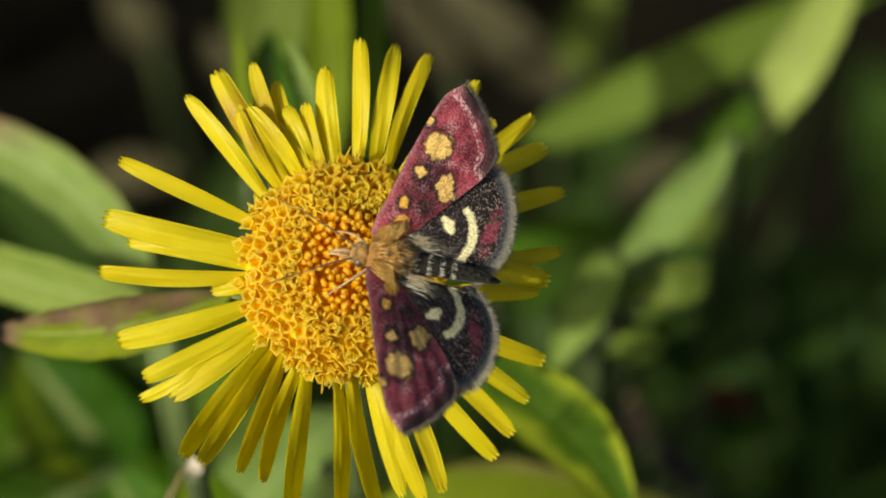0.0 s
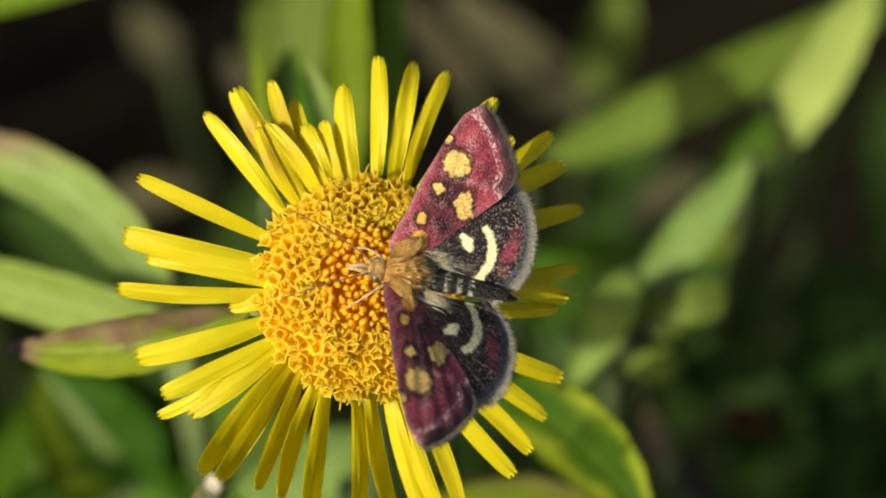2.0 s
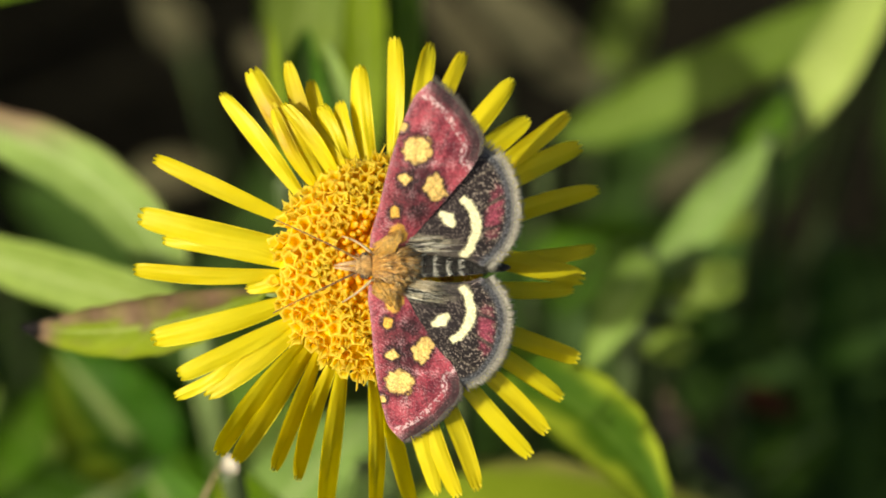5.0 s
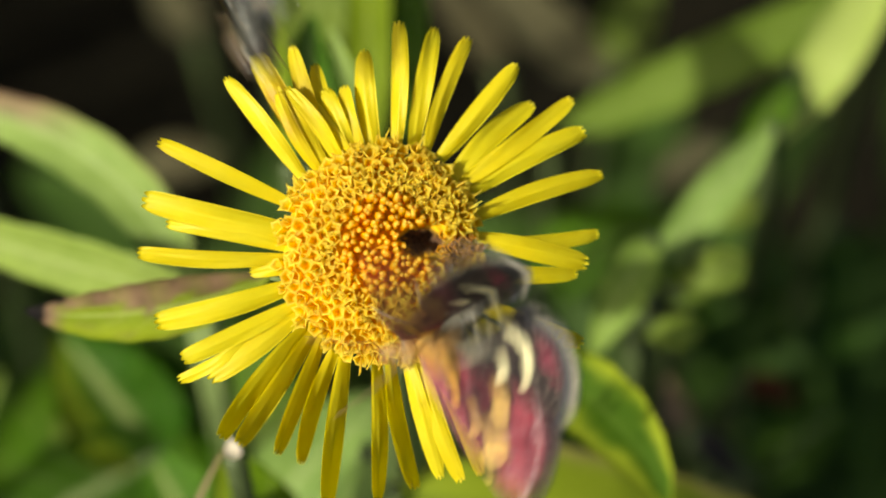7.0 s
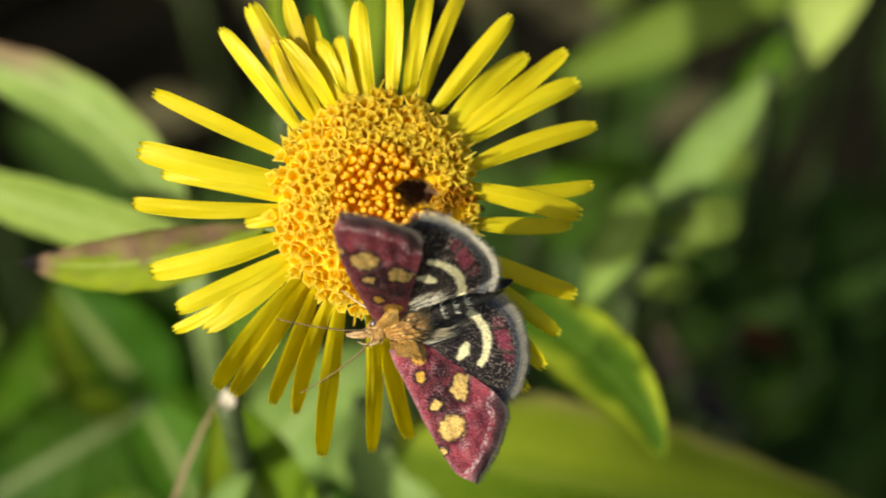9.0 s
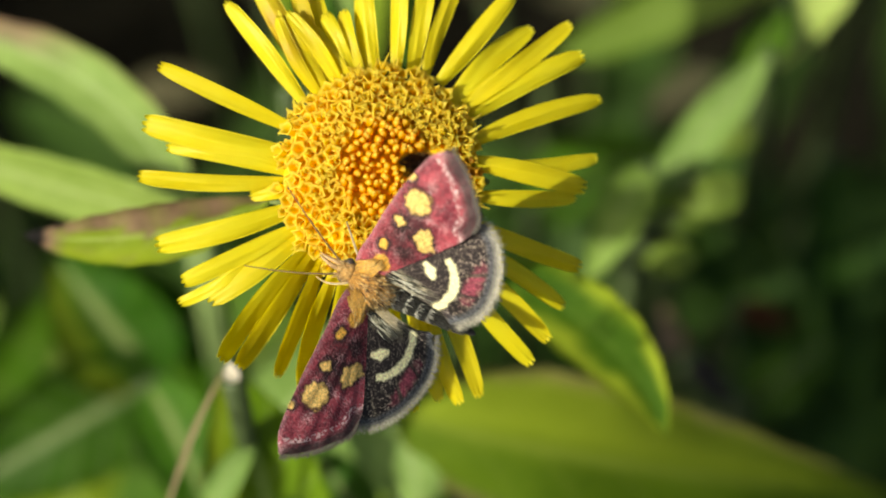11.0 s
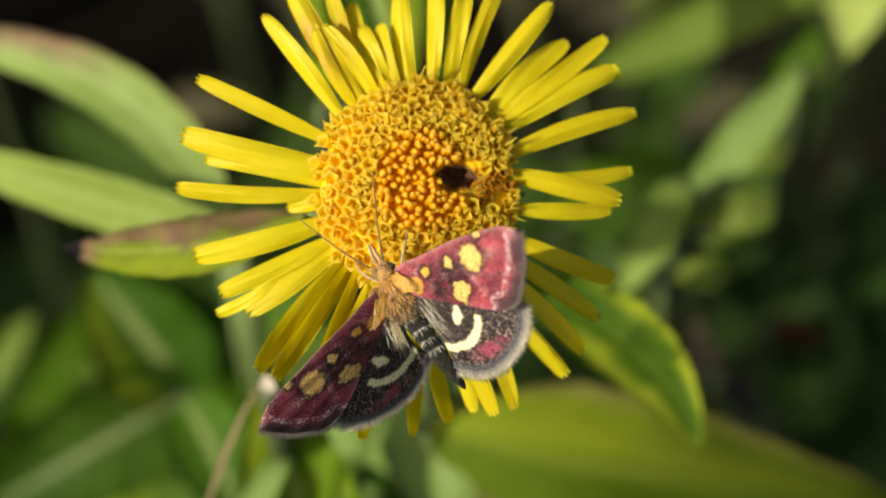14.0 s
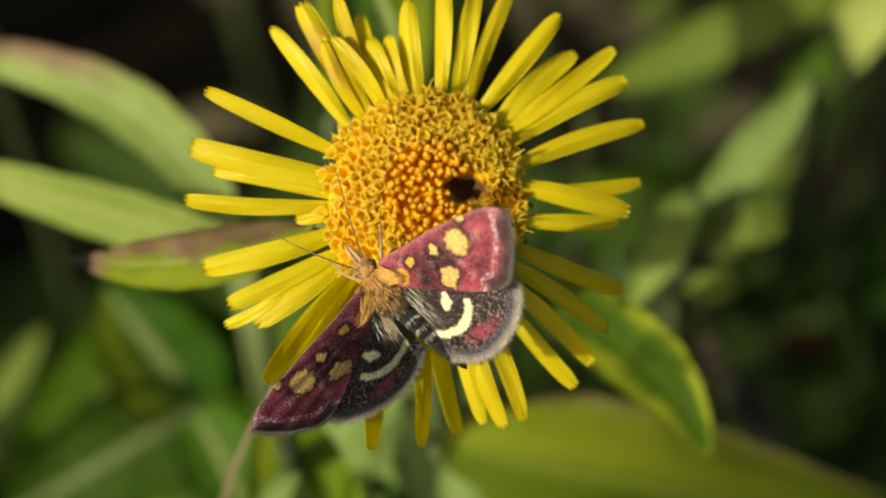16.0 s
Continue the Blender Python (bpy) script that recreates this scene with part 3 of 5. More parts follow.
def make_florets():
    rng = random.Random(11)
    opens = [floret_mesh("disc_floret", "open", s) for s in range(14)]
    wilts = [floret_mesh("wilted_floret", "wilted", s) for s in range(3)]
    buds = [floret_mesh("disc_bud", "bud", s) for s in range(2)]
    inner, outer, split = 175, 270, 0.5
    base = plant.location
    for i in range(inner + outer):
        bud = i < inner
        q = split * math.sqrt((i + 0.5) / inner) if bud else math.sqrt(split ** 2 + (1 - split ** 2) * (i - inner + 0.5) / outer)
        t = i * 2.399963
        # the spiral starts at the buds' middle and is carried outwards to the rim
        ox, oy = 22 * (1 - q) ** 0.8, -30 * (1 - q) ** 0.8
        x = CX + ox + RX * 0.985 * q * math.cos(t) + rng.uniform(-2.5, 2.5)
        y = CY + oy + RY * 0.985 * q * math.sin(t) + rng.uniform(-2.5, 2.5)
        if hole(x, y) > 0.12 and x < 756 + 0.4 * (466 - y):
            continue
        hurt = hole(x, y) > 0.15 or ((x - 780) / 44) ** 2 + ((y - 484) / 32) ** 2 < 1
        e = 3
        nx = -(dome(x + e, y) - dome(x - e, y)) / (2 * e * 0.028)
        ny = (dome(x, y + e) - dome(x, y - e)) / (2 * e * 0.028)
        way = Vector((max(-1.5, min(1.5, nx)) * 0.4 + rng.uniform(-0.12, 0.12), max(-1.5, min(1.5, ny)) * 0.4 + rng.uniform(-0.12, 0.12), 1)).normalized()
        if hurt:
            way = (way + Vector((rng.uniform(-0.5, 0.5), rng.uniform(-0.5, 0.5), 0))).normalized()
            if rng.random() < 0.12:
                continue
        if bud:
            way = (way + Vector((rng.uniform(-0.25, 0.25), rng.uniform(-0.25, 0.25), 0))).normalized()
        if q > 0.84:
            way = (way + Vector((math.cos(t), -math.sin(t), 0)) * rng.uniform(0.0, 0.55)).normalized()
        turn = PLANE.to_3x3() @ way.to_track_quat("Z", "X").to_matrix() @ Matrix.Rotation(rng.uniform(0, 6.28), 3, "Z")
        size = rng.uniform(0.92, 1.2) * (1.0 if not bud else 0.81 + 0.4 * q) * (0.72 if hurt else 1.0)
        w = dome(x, y) + (-0.42 + 0.16 * rng.random() if bud else -0.68 + 0.16 * rng.random())
        w -= 0.7 * hole(x, y)
        m = Matrix.Translation(spot(x, y, w) - base) @ turn.to_4x4() @ Matrix.Scale(size, 4)
        if bud and not hurt:
            part("disc_bud", rng.choice(buds), head, at=m)
        elif hurt:
            part("wilted_floret", rng.choice(wilts), head, at=m)
        else:
            part("disc_floret", rng.choice(opens), head, at=m)


make_florets()


def make_bracts():
    """Narrow green bracts under the petals, and the stem down to the ground."""
    rng = random.Random(5)
    for i in range(22):
        t = i * 2 * math.pi / 22 + rng.uniform(-0.1, 0.1)
        c, s = math.cos(t), math.sin(t)
        rows = []
        for q, drop in ((0.55, 3.7), (0.85, 2.3), (1.02, 1.1), (1.16, 0.9)):
            rows.append(spot(CX + RX * q * c, CY + RY * q * s, rim(CX + RX * q * c, CY + RY * q * s) - 0.75 - drop))
        v, f = tube(rows, [0.0005, 0.0006, 0.00045, 0.0001], 5)
        on_plant("bract", v, f, STEM, head)
    foot = plant.location
    top = spot(CX, CY, -4.6)
    v, f = tube(bezier(top, (top.x + 0.004, top.y + 0.016, 0.15), (foot.x, foot.y, -0.01), 16), [0.0011 + 0.0005 * i / 15 for i in range(16)], 9)
    on_plant("stem", v, f, STEM)


make_bracts()

# ---- the moth ----
def mixed(a, b, f):
    f = min(max(f, 0.0), 1.0)
    return tuple(p * (1 - f) + q * f for p, q in zip(a, b))


def blot(a, b, ca, cb, ra, rb, turn=0.0, edge=0.25):
    """1 inside an oval mark with a ragged edge, 0 outside."""
    c, s = math.cos(math.radians(turn)), math.sin(math.radians(turn))
    da, db = a - ca, b - cb
    q = math.hypot((da * c + db * s) / ra, (-da * s + db * c) / rb)
    q += 0.38 * noise.noise((a * 0.10, b * 0.10, ca)) + 0.16 * noise.noise((a * 0.4, b * 0.4, ca))
    return min(max((1 + edge - q) / (2 * edge), 0.0), 1.0)


CRIMSON, PLUM, SOOT = (0.45, 0.075, 0.105), (0.16, 0.022, 0.04), (0.012, 0.010, 0.011)
GOLD, CREAM, ORANGE, ASH = (0.90, 0.61, 0.22), (0.94, 0.86, 0.52), (0.80, 0.44, 0.08), (0.10, 0.085, 0.085)

FORE_LEAD = [(34, 38), (60, 36), (95, 27), (189, 6), (273, -21), (306, -36), (332, -62)]
FORE_TRAIL = [(34, -20), (74, -52), (136, -102), (200, -146), (226, -150), (262, -132), (304, -100), (332, -66)]
HIND_LEAD = [(1, -154), (7, -144), (14, -122), (22, -58), (29, -22), (37, -14), (105, -36), (189, -88), (203, -120), (212, -150)]
HIND_TRAIL = [(1, -168), (7, -174), (14, -181), (24, -190), (52, -206), (105, -213), (168, -198), (194, -182), (212, -158)]


def fore_colour(a, b, edge_out):
    """Colour of the forewing at a forward, b outward; edge_out: distance from the outer edge."""
    n1 = noise.noise((a * 0.03, b * 0.03, 3.3))
    n2 = noise.noise((a * 0.25, b * 0.25, 7.7))
    c = mixed(CRIMSON, PLUM, 0.45 + 1.1 * n1 + 0.8 * n2)
    lead = smooth_curve(FORE_LEAD, b)
    c = mixed(c, (0.58, 0.28, 0.32), 0.75 * max(0.0, 1 - (lead - a) / 9) * (0.7 + n2))
    ray = abs(math.sin(math.atan2(b - 30, a + 10) * 21))
    if b > 190:
        c = mixed(c, SOOT, 0.5 * max(0.0, 1 - ray * 2.6) * min(1, (b - 190) / 40))
    c = mixed(c, SOOT, (0.8 * blot(a, b, -40, 182, 28, 38, 0, 0.5) + 0.8 * blot(a, b, -24, 122, 34, 30, 0, 0.5) + 0.7 * blot(a, b, -50, 95, 18, 22, 30, 0.5)) * (0.6 + 0.9 * abs(n2)))
    marks = ((-41, 213, 23, 23, 0), (-20, 160, 11, 10, 0), (-70, 152, 15, 17, 20), (-76, 135, 15, 14, 0),
             (-12, 62, 14, 18, -20), (-4, 100, 8, 11, 0), (-14, 251, 8, 8, 0))
    for k, (ca, cb, ra, rb, tn) in enumerate(marks):
        if k == 4:
            continue
        halo = blot(a, b, ca, cb, ra + 7, rb + 7, tn, 0.22)
        c = mixed(c, SOOT, 0.9 * halo)
    for k, (ca, cb, ra, rb, tn) in enumerate(marks):
        tone = ORANGE if k in (4, 5) else GOLD
        c = mixed(c, mixed(tone, ORANGE, 0.25 + 0.5 * n2), blot(a, b, ca, cb, ra, rb, tn, 0.12))
    if edge_out < 26 and b > 150:
        c = mixed(c, mixed(SOOT, ASH, 0.45 + 0.5 * n2), min(1.0, (26 - edge_out) / 14) * 0.85)
    n3 = noise.noise((a * 0.6, b * 0.6, 31.0))
    patch = noise.noise((a * 0.045, b * 0.045, 41.0))
    if n3 > 0.30 - 0.35 * patch and c[0] > c[1] * 2.2:
        c = mixed(c, (0.80, 0.50, 0.53), 0.25 + 0.55 * max(0.0, patch))
    elif n3 < -0.25:
        c = mixed(c, SOOT, 0.5)
    if 22 < edge_out < 33 and b > 160 and n2 > 0.02:
        c = mixed(c, (0.76, 0.56, 0.57), 0.7)
    return c


def hind_colour(a, b, edge_out):
    n1 = noise.noise((a * 0.05, b * 0.05, 13.3))
    n2 = noise.noise((a * 0.35, b * 0.35, 17.7))
    c = mixed(SOOT, ASH, 0.02 + 0.35 * max(0.0, n2) + 0.15 * n1)
    far = min(1.0, max(0.0, (math.hypot(a + 70, b - 66) - 76) / 20))
    # scattered pale scales, stronger farther out where their glint is painted in
    if n2 > 0.30:
        c = mixed(c, (0.52, 0.42, 0.35), 0.28 + 0.34 * far)
    # the pale curved band
    cb = 70.0
    ray = math.hypot(a + 77, b - cb)
    ang = math.atan2(b - cb, -(a + 77))
    if -0.85 < ang < 0.9:
        wide = 8.5 * (1 - 0.25 * abs(ang))
        c = mixed(c, CREAM, (wide + 2 + 3 * n2 - abs(ray - 69 - 3 * n1)) / 4)
    c = mixed(c, CREAM, blot(a, b, -96, 86, 16, 10, 35, 0.15))
    c = mixed(c, (0.42, 0.37, 0.27), 0.55 * blot(a, b, -66, 48, 44, 7, 6, 0.4))
    c = mixed(c, (0.22, 0.20, 0.16), 0.4 * blot(a, b, -72, 25, 52, 10, 2, 0.5) * (0.4 + 0.8 * abs(n2)))
    vein = abs(math.sin(math.atan2(b - 30, -(a + 10)) * 13))
    c = mixed(c, (0.40, 0.07, 0.12), 0.9 * blot(a, b, -178, 98, 13, 40, 8, 0.4) * (0.7 + 0.7 * n2) * min(1.0, vein * 2.5))
    if far > 0.4 and vein < 0.22:
        c = mixed(c, SOOT, 0.6)
    streak = noise.noise((math.atan2(b - 30, -(a + 10)) * 22, math.hypot(a, b) * 0.03, 5.0))
    if streak > 0.25 and edge_out > 14:
        c = mixed(c, (0.36, 0.30, 0.22), 0.28 * far * (0.6 + n2))
    if edge_out < 20:
        c = mixed(c, mixed((0.03, 0.032, 0.037), (0.12, 0.125, 0.14), 0.5 + n2), (20 - edge_out) / 7)
    if edge_out < 8:
        c = mixed(c, (0.20, 0.19, 0.17), (8 - edge_out) / 4)
    return c


def make_wing(name, sign, fore, parent, label):
    lead, trail = (FORE_LEAD, FORE_TRAIL) if fore else (HIND_LEAD, HIND_TRAIL)
    b0, b1 = lead[0][0], lead[-1][0]
    nu, nv = (170, 96) if fore else (130, 110)
    hy = 22
    rows_lead = [smooth_curve(lead, b0 + (b1 - b0) * i / (nu - 1)) for i in range(nu)]
    rows_trail = [smooth_curve(trail, b0 + (b1 - b0) * i / (nu - 1)) for i in range(nu)]
    first = 200 if fore else 0
    ea = [(rows_trail[i], b0 + (b1 - b0) * i / (nu - 1)) for i in range(nu) if b0 + (b1 - b0) * i / (nu - 1) > first]
    if not fore:
        ea += [(rows_lead[i], b0 + (b1 - b0) * i / (nu - 1)) for i in range(nu - 1, int(nu * 0.9), -1)]
    ea = np.array(ea)
    tint = fore_colour if fore else hind_colour
    top, under, cols = [], [], []
    for i in range(nu):
        b = b0 + (b1 - b0) * i / (nu - 1)
        for j in range(nv):
            v = j / (nv - 1)
            a = rows_trail[i] + (rows_lead[i] - rows_trail[i]) * v
            out = float(np.min(np.hypot(ea[:, 0] - a, ea[:, 1] - b)))
            z = (9 if fore else 3) + 7 * math.sin(math.pi * min(1, max(0, (b - b0) / (b1 - b0)))) + 5 * math.sin(v * math.pi)
            z += (0.7 if fore else 0.5) * math.sin(math.atan2(b - 30, a + 10) * 42) * min(1, max(0, b / 220)) ** 2
            top.append((a * U, sign * (b - hy) * U, z * U))
            under.append((a * U, sign * (b - hy) * U, (z - 2.2) * U))
            cols.append(tint(a, b, out))
    verts, faces = closed_sheet(top, under, nu, nv)
    if sign < 0:
        faces = [f[::-1] for f in faces]
    me = mesh_of(name, verts, faces, WING, pattern=cols + [mixed(c, (0.2, 0.16, 0.12), 0.5) for c in cols])
    ob = part(name, me, parent, label)
    rng = random.Random(7 + nu + sign)
    hairs = []
    middle = Vector((-60, 90, 0))
    for a, b in ea:
        for _ in range(5 if fore else 4):
            root = Vector((a + rng.uniform(-1.5, 1.5), b + rng.uniform(-1.5, 1.5), 0))
            way = (root - middle)
            way.z = 0
            way = way.normalized() + Vector((rng.uniform(-0.22, 0.22), rng.uniform(-0.22, 0.22), rng.uniform(-0.15, 0.2)))
            if fore:
                way = way + Vector((-0.45, 0.1, 0))
            z = (9 if fore else 3) + 7 * math.sin(math.pi * min(1, max(0, (b - b0) / (b1 - b0))))
            pale = rng.random()
            c1 = mixed((0.50, 0.44, 0.34), (0.95, 0.90, 0.74), pale) if not fore else mixed((0.04, 0.03, 0.03), (0.17, 0.13, 0.10), pale)
            hairs.append((Vector((root.x * U, sign * (root.y - hy) * U, z * U)), Vector((way.x, sign * way.y, way.z)),
                          rng.uniform(8, 21) * U * (0.7 if fore else 1), 0.8 * U, (0.10, 0.09, 0.08) if fore else (0.24, 0.22, 0.19), c1))
    v, f, c = strands(hairs)
    tuft = []
    for _ in range(190 if fore else 80):
        if fore:
            root = Vector((rng.uniform(-6, 34), rng.uniform(22, 44), 0))
            way = Vector((-22, 80, 0)) - root + Vector((rng.uniform(-9, 9), rng.uniform(-9, 9), rng.uniform(4, 12)))
            ln, c0, c1 = rng.uniform(20, 46), mixed((0.55, 0.29, 0.05), (0.28, 0.13, 0.03), rng.random()), mixed((0.88, 0.52, 0.10), (0.74, 0.54, 0.24), rng.random())
        else:
            root, way = Vector((rng.uniform(-60, -22), rng.uniform(27, 52), 0)), Vector((-1.0, rng.uniform(-0.06, 0.22), rng.uniform(0.0, 0.14)))
            ln, c1 = rng.uniform(28, 78), rng.choice(((0.94, 0.90, 0.76), (0.80, 0.72, 0.52), (0.03, 0.028, 0.022), (0.03, 0.028, 0.022)))
            c0 = mixed(c1, SOOT, 0.35)
        z = (14 if fore else 8) + 5
        tuft.append((Vector((root.x * U, sign * (root.y - hy) * U, z * U)), Vector((way.x, sign * way.y, way.z)), ln * U, (1.0 if fore else 0.7) * U, c0, c1))
    tv, tf, tc = strands(tuft)
    part("wing_hair", mesh_of("wing_hair", tv, tf, HAIR, pattern=tc), ob, "orange shoulder hair" if fore else "pale grey hair")
    part("fringe", mesh_of("fringe", v, f, HAIR, pattern=c), ob, "pale fringe of fine scales")
    return ob


def coloured_lathe(name, profile, sides, colour, parent, label="", squash=1.0, material=None):
    rows = [(x * U, r * U, l * U) for x, r, l in profile]
    v, f = lathe(rows, sides, squash)
    cols = [colour(p.x / U, math.atan2(p.z, p.y)) for p in v]
    return part(name, mesh_of(name, v, f, material or HAIR, pattern=cols), parent, label)


def make_moth():
    rng = random.Random(21)
    moth = tagged(new("moth"), "purple-red moth with golden spots and black hindwings on a flower", "moth")
    prof = []
    for i in range(15):
        t = i / 14
        prof.append((34 - 74 * t, 33 * math.sin(math.pi * (0.10 + 0.85 * t)) ** 0.6, 2))
    thorax = coloured_lathe("thorax", prof, 20, lambda x, t: mixed((0.40, 0.20, 0.05), (0.22, 0.11, 0.03), rng.random()), moth, "tawny furry thorax", 0.9)
    prof = []
    for i in range(70):
        t = i / 69
        seg = (t * 7.2) % 1
        r = (20 * (1 - t) ** 0.45 + 2.0) * (1 - 0.10 * abs(seg - 0.5) * 2) if t < 0.99 else 3
        prof.append((-32 - 160 * t, r, 4 - 34 * t ** 1.2))

    def belly(x, t):
        s = ((-x - 32) / 160 * 7.2) % 1
        if s > 0.86 and x > -140:
            return mixed((0.85, 0.82, 0.70), SOOT, 0.3 * rng.random())
        return mixed(SOOT, (0.06, 0.05, 0.04), rng.random() * 0.7)
    abdomen = coloured_lathe("abdomen", prof, 22, belly, moth, "black abdomen with narrow cream rings", 0.8)
    coloured_lathe("tail_tuft", [(-183, 8, -28), (-193, 8, -30), (-203, 5, -31), (-209, 1, -32)], 10, lambda x, t: SOOT, abdomen)
    skull = coloured_lathe("head", [(30, 15, 2), (38, 20, 2), (48, 20, 1), (57, 14, 0), (62, 5, -1)], 16,
                           lambda x, t: mixed((0.50, 0.28, 0.09), (0.25, 0.14, 0.05), rng.random()), moth)
    for s in (-1, 1):
        v, f = lathe([(x * U, r * U, 0) for x, r in ((-9, 2), (-6, 7), (0, 9.5), (6, 7), (9, 2))], 12)
        part("eye", mesh_of("eye", v, f, FLY_EYE), skull, at=pose(46 * U, s * 15 * U, 3 * U))
        v, f = tube([Vector(p) * U for p in ((55, s * 5, -2), (72, s * 5, 2), (88, s * 3, -3), (100, s * 2, -10))], [4.5 * U, 4.2 * U, 3 * U, 0.8 * U], 7)
        part("palp", mesh_of("palp", v, f, HAIR, pattern=[mixed((0.52, 0.36, 0.20), (0.34, 0.20, 0.09), rng.random()) for _ in v]), skull, "pale scaly palp")
        pts = [Vector(p) * U for p in bezier((54, s * 9, 10), (110, s * 38, 34), (205, s * 82, 4), 26)]
        v, f = tube(pts, [1.7 * U * (1 - 0.5 * i / 25) * (1 + 0.25 * (i % 2)) for i in range(26)], 6)
        part("antenna", mesh_of("antenna", v, f, HAIR, pattern=[(0.16, 0.10, 0.05)] * len(v)), skull, "thin brown antenna")
        for fx, ox, oy in ((24, 62, 58), (2, -6, 78), (-18, -70, 62)):
            pts = bezier((fx * U, s * 14 * U, -14 * U), ((fx + ox * 0.5) * U, s * oy * 0.8 * U, -2 * U), ((fx + ox) * U, s * oy * U, -64 * U), 10)
            v, f = tube(pts, [3.2 * U * (1 - 0.55 * i / 9) for i in range(10)], 6)
            part("leg", mesh_of("leg", v, f, PALE_LEG), moth)
    # fur on thorax, head and shoulders
    hairs = []
    for _ in range(1700):
        x, t = rng.uniform(-38, 36), rng.uniform(0.15, math.pi - 0.15)
        r = 32 * math.sin(math.pi * (0.10 + 0.85 * (34 - x) / 74)) ** 0.6
        root = Vector((x, r * math.cos(t), 2 + r * 0.9 * math.sin(t)))
        way = Vector((-1.5, math.cos(t) * 0.7, math.sin(t) * 0.45)) + Vector((rng.uniform(-0.4, 0.4), rng.uniform(-0.4, 0.4), rng.uniform(-0.2, 0.3)))
        base = mixed((0.52, 0.24, 0.04), (0.26, 0.11, 0.03), rng.random())
        end = mixed((0.88, 0.50, 0.11), (0.62, 0.38, 0.14), rng.random())
        if rng.random() < 0.34:
            base, end = (0.05, 0.025, 0.012), (0.22, 0.10, 0.03)
        elif rng.random() < 0.25:
            base, end = (0.6, 0.38, 0.12), (0.95, 0.78, 0.42)
        if x < -26:
            way = way * 0.8 + Vector((0.3, 0, 0))
        if x < -20 and rng.random() < 0.3:
            base, end = (0.10, 0.08, 0.06), (0.62, 0.56, 0.40)
        hairs.append((root * U, way, rng.uniform(12, 27) * U, 1.0 * U, base, end))
    for s in (-1, 1):
        for _ in range(200):
            root = Vector((rng.uniform(-2, 30), s * rng.uniform(22, 36), rng.uniform(8, 20)))
            way = Vector((-1.0, s * rng.uniform(0.5, 1.3), rng.uniform(0.0, 0.25)))
            hairs.append((root * U, way, rng.uniform(22, 42) * U, 0.9 * U, mixed((0.50, 0.27, 0.06), (0.3, 0.15, 0.05), rng.random()),
                          mixed((0.78, 0.44, 0.08), (0.62, 0.46, 0.22), rng.random())))
        for _ in range(64):
            root = Vector((rng.uniform(-45, -25), s * rng.uniform(24, 36), rng.uniform(8, 14)))
            way = Vector((-1.0, s * rng.uniform(0.0, 0.4), rng.uniform(0.0, 0.12)))
            hairs.append((root * U, way, rng.uniform(30, 75) * U, 0.7 * U, (0.34, 0.26, 0.14), mixed((0.88, 0.80, 0.60), (0.45, 0.40, 0.30), rng.random())))
    for _ in range(260):
        root = Vector((rng.uniform(34, 58), rng.uniform(-16, 16), rng.uniform(8, 18)))
        way = Vector((rng.uniform(0.1, 1.0), rng.uniform(-0.6, 0.6), rng.uniform(0.3, 0.9)))
        hairs.append((root * U, way, rng.uniform(6, 13) * U, 0.7 * U, (0.34, 0.18, 0.06), (0.70, 0.50, 0.24)))
    v, f, c = strands(hairs)
    part("fur", mesh_of("fur", v, f, HAIR, pattern=c), thorax, "tawny and orange hair")
    hairs = []
    for _ in range(900):
        x = rng.uniform(-185, -34)
        t = rng.uniform(0.1, math.pi - 0.1)
        r = 21 * (1 - (-x - 32) / 165) ** 0.45
        s = ((-x - 32) / 160 * 7.2) % 1
        pale = s > 0.86 and x > -140
        root = Vector((x, r * math.cos(t), 4 - 26 * (-x - 32) / 165 + r * 0.8 * math.sin(t)))
        hairs.append((root * U, Vector((-1.6, math.cos(t) * 0.3, math.sin(t) * 0.25 + rng.uniform(-0.1, 0.1))), rng.uniform(6, 12) * U, 0.7 * U,
                      (0.78, 0.74, 0.62) if pale else SOOT, (0.85, 0.82, 0.70) if pale else (0.08, 0.07, 0.05)))
    v, f, c = strands(hairs)
    part("abdomen_hair", mesh_of("abdomen_hair", v, f, HAIR, pattern=c), abdomen)
    wings = {}
    for s, side in ((1, "L"), (-1, "R")):
        wings["F" + side] = make_wing("forewing", s, True, moth, "purple-red forewing with golden spots")
        wings["H" + side] = make_wing("hindwing", s, False, moth, "black hindwing with a cream curved band")
    return moth, wings


moth, wings = make_moth()

# ---- the hoverfly ----


